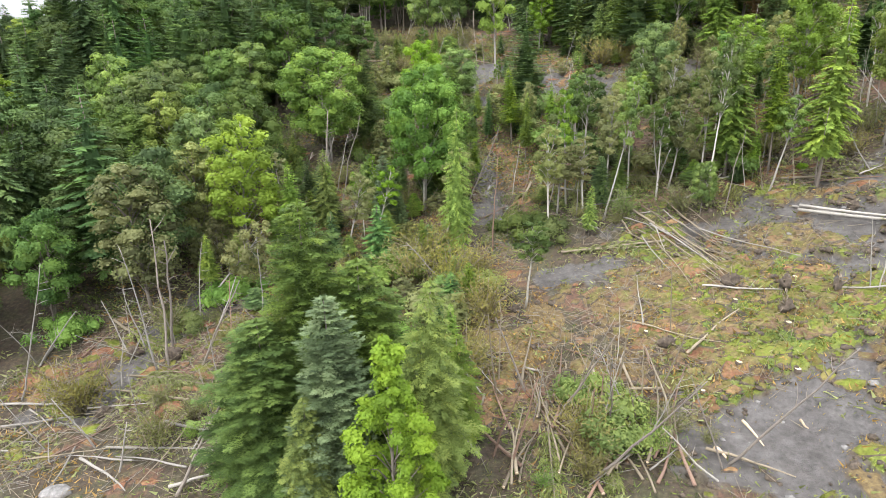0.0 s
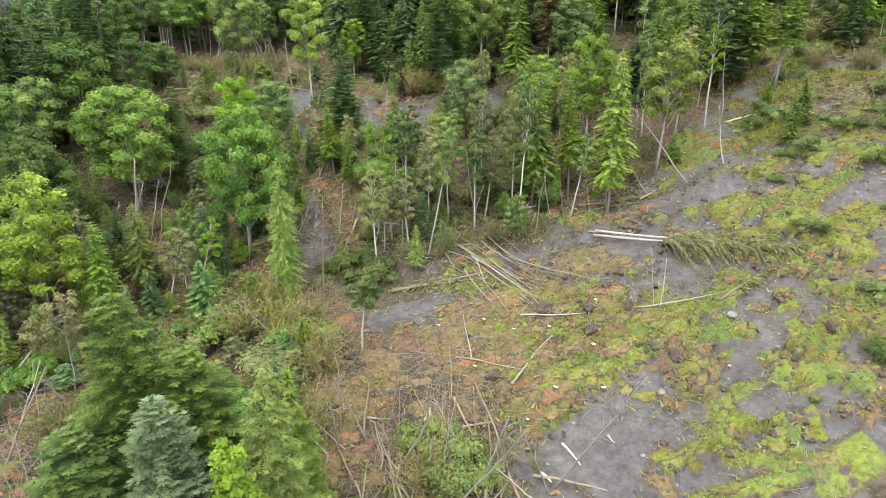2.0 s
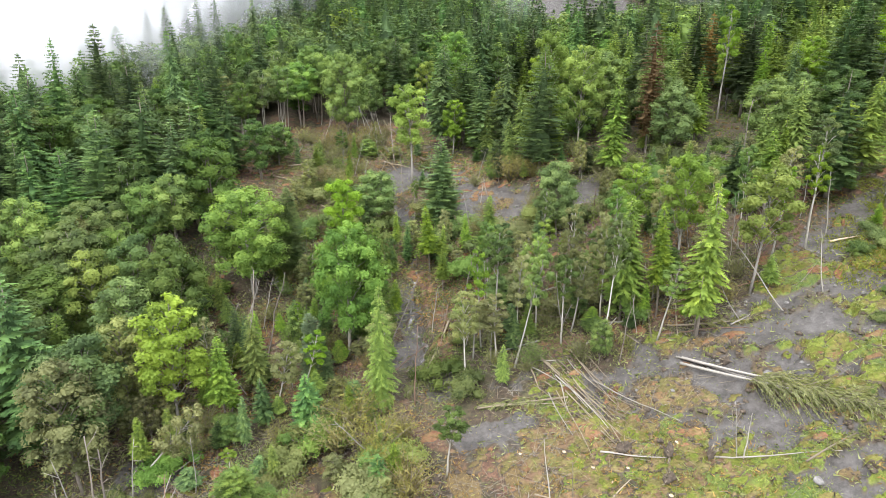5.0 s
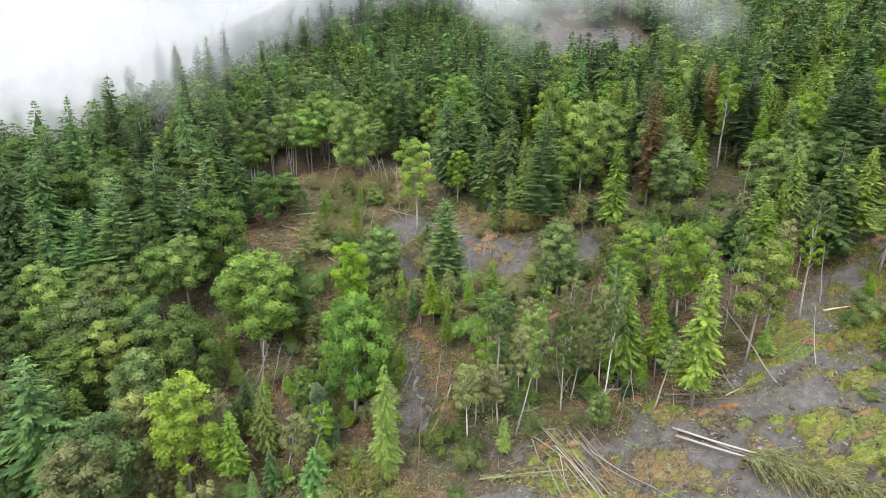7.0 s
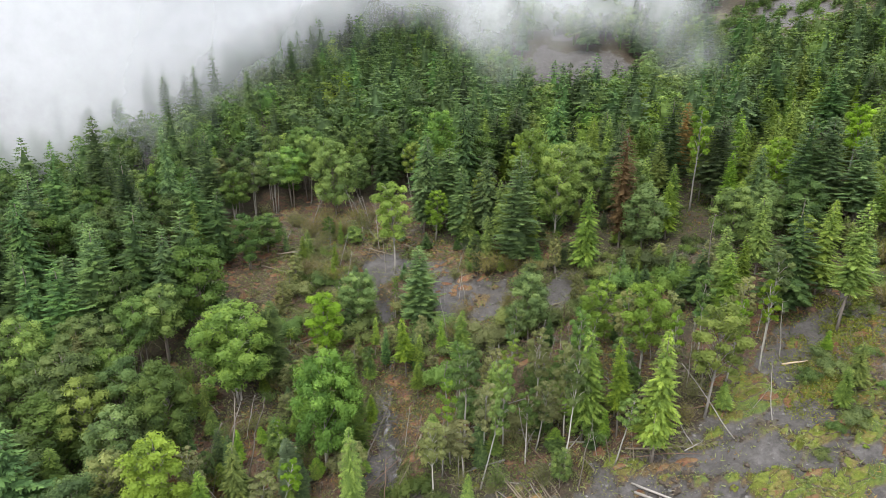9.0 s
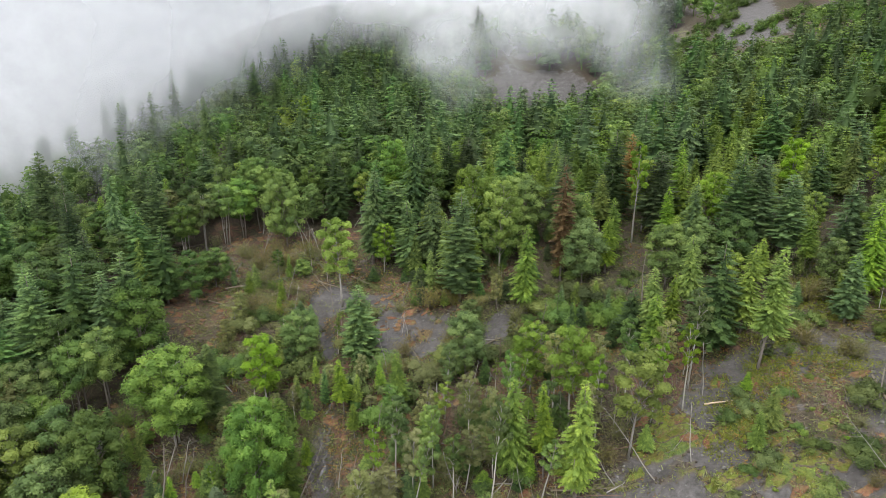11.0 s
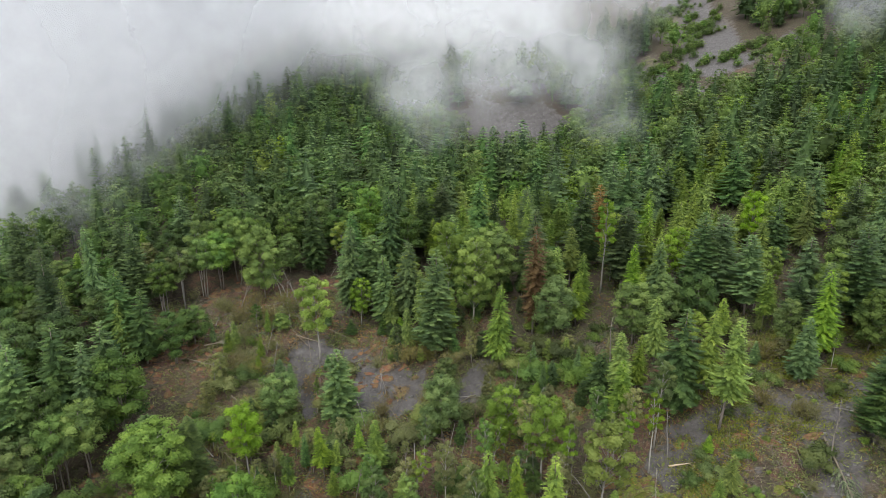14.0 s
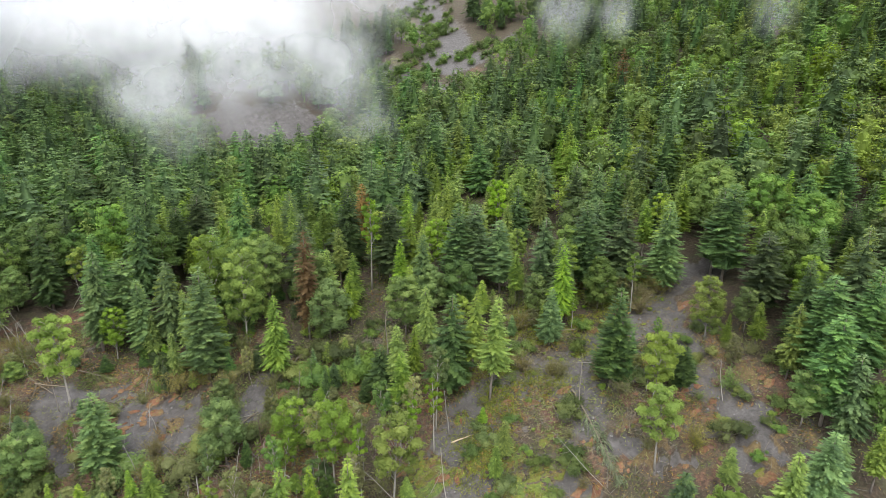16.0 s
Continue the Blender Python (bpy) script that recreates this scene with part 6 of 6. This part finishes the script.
# ---- mist lying on the ridge and drifting before the upper slope ----
def mist_material(name, lo, hi):
    m, n, l, out = material(name)
    tc, at = n.new("ShaderNodeTexCoord"), n.new("ShaderNodeAttribute")
    at.attribute_name = "veil"
    fine = noise_tex(n, l, 0.05, 6, tc.outputs["Object"], 0.6)
    mr = n.new("ShaderNodeMapRange")
    mr.inputs[1].default_value, mr.inputs[2].default_value, mr.inputs[3].default_value, mr.inputs[4].default_value = 0.36, 0.64, lo, hi
    l.new(fine, mr.inputs[0])
    mul = n.new("ShaderNodeMath")
    mul.operation, mul.use_clamp = "MULTIPLY", True
    l.new(at.outputs["Fac"], mul.inputs[0])
    l.new(mr.outputs[0], mul.inputs[1])
    d, t, mx, cl = n.new("ShaderNodeBsdfDiffuse"), n.new("ShaderNodeBsdfTranslucent"), n.new("ShaderNodeMixShader"), n.new("ShaderNodeBsdfTransparent")
    d.inputs["Color"].default_value = t.inputs["Color"].default_value = (0.73, 0.75, 0.77, 1)
    mx.inputs[0].default_value = 0.5
    l.new(d.outputs[0], mx.inputs[1])
    l.new(t.outputs[0], mx.inputs[2])
    fin = n.new("ShaderNodeMixShader")
    l.new(mul.outputs[0], fin.inputs[0])
    l.new(cl.outputs[0], fin.inputs[1])
    l.new(mx.outputs[0], fin.inputs[2])
    l.new(fin.outputs[0], out.inputs[0])
    return m


M_MIST, M_BANK = mist_material("drifting_mist", 0.35, 1.15), mist_material("mist_bank", 0.8, 1.08)
M_CLOUD, cn, cl, cout = material("cloud_bank")
c_in, c_out, c_mix = cn.new("ShaderNodeBsdfDiffuse"), cn.new("ShaderNodeBsdfTranslucent"), cn.new("ShaderNodeMixShader")
soft_c = ramp(cn, cl, noise_tex(cn, cl, 0.006, 4, cn.new("ShaderNodeTexCoord").outputs["Object"]), [(0.3, (0.76, 0.775, 0.79)), (0.7, (0.81, 0.82, 0.83))])
cl.new(soft_c, c_in.inputs[0]), cl.new(soft_c, c_out.inputs[0])
cl.new(c_in.outputs[0], c_mix.inputs[1]), cl.new(c_out.outputs[0], c_mix.inputs[2]), cl.new(c_mix.outputs[0], cout.inputs[0])


def mist(name, label, ax, ay, bx, by, z0, z1, lean, density, step=4.0):
    """A soft curtain of mist from one point to another; density(x, y, z) from 0 to 1."""
    nu, nv = int(math.hypot(bx - ax, by - ay) / step) + 2, int((z1 - z0) / step) + 2
    u, v = np.meshgrid(np.linspace(0, 1, nu), np.linspace(0, 1, nv))
    z = z0 + (z1 - z0) * v
    wave = 2 * (fractal(u * 200, z, 50, 7, 2) - 0.5)
    x = ax + (bx - ax) * u
    y = ay + (by - ay) * u + (z - z0) * lean + wave
    i = np.arange(nu * nv).reshape(nv, nu)
    q = np.stack([i[:-1, :-1], i[:-1, 1:], i[1:, 1:], i[1:, :-1]], -1).reshape(-1, 4)
    edge = smooth(0, 0.06, u) * smooth(0, 0.06, 1 - u) * smooth(0, 0.12, v)
    veil = (np.clip(density(x, y, z), 0, 1) * edge).astype(np.float32).ravel()
    q = q[veil[q].max(1) > 0.004]
    used, flat_q = np.unique(q, return_inverse=True)
    me = mesh_np(name, np.stack([x, y, z], -1).reshape(-1, 3)[used], flat_q.reshape(-1, 4), [{"drifting_mist": M_MIST, "mist_bank": M_BANK}.get(name, M_CLOUD)])
    a = me.attributes.new("veil", "FLOAT", "POINT")
    a.data.foreach_set("value", veil[used])
    tagged(new(name, me), label, "mist", kind="stuff")


def ridge_mist(amount, rise, west, east):
    # thicker to the west and upward; its lower edge climbs with the ridge
    def density(x, y, z):
        low = np.where(x < -60, -14.0, -14.0 + (x + 60) * 0.62) + rise
        swirl = 24 * (fractal(x, z, 46, 81, 5) - 0.5)
        return amount * smooth(-14, 52, z - low + swirl) * (1 - smooth(west, east, x + 0.6 * swirl))
    return density


for y, amount, rise, west, east in ((172, 0.6, -2, -80, -30), (196, 0.62, -2, -72, -10), (236, 0.75, 3, -50, 22), (265, 0.9, 4, -15, 52)):
    mist("mist_bank", "white mist bank behind the wooded ridge", -330, y - 30, 70, y + 12, -40, 150, 0.15, ridge_mist(amount, rise, west, east))


def puffs(spots, amount, seed):
    def density(x, y, z):
        d = np.zeros(x.shape)
        for px, pz, rx, rz in spots:
            d = np.maximum(d, np.exp(-(((x - px) / rx) ** 2 + ((z - pz) / rz) ** 2)))
        return amount * smooth(0.2, 1.05, d * (1.9 * fractal(x + 0.7 * z, z, 19, seed, 5)))
    return density


WISPS = [(80, 52, 15, 14), (66, 50, 14, 15), (42, 45, 14, 13), (94, 49, 11, 13), (50, 63, 22, 12), (72, 69, 26, 13), (28, 59, 22, 15), (98, 73, 16, 13)]
for k, (y, amount) in enumerate(((200, 0.40), (218, 0.44))):
    mist("drifting_mist", "thin white mist drifting before the upper slope", -10, y + 6, 130, y - 30, 8, 110, 0.0, puffs(WISPS, amount, 95 + k), 3.0)
mist("drifting_mist", "thin white mist drifting before the upper slope", 10, 200, 130, 176, 8, 80, 0.0, puffs([(46, 34, 11, 13), (68, 40, 12, 13), (98, 37, 12, 13)], 0.24, 103), 3.0)
mist("drifting_mist", "small shred of mist over the eastern wood", 150, 175, 260, 90, 40, 100, 0.0, puffs([(162, 68, 8, 12), (176, 66, 5, 8), (214, 68, 7, 10)], 0.28, 99), 3.0)
mist("mist_bank", "white mist hiding the mountain's top", -60, 288, 175, 277, 20, 120, 0.1, lambda x, y, z: smooth(35, 62, z + 22 * (fractal(x, z, 30, 85, 4) - 0.5) - 0.04 * (60 - x)) * (0.8 + 0.2 * smooth(50, 66, z)) * (1 - smooth(102, 150, x)), 4.0)
# high cloud closing the sky over the ridge
mist("cloud_bank", "pale cloud closing the sky behind the mountain", -900, 420, 500, 460, -60, 420, 0.3, lambda x, y, z: smooth(0, 30, z + 60) * 1.0, 20.0)
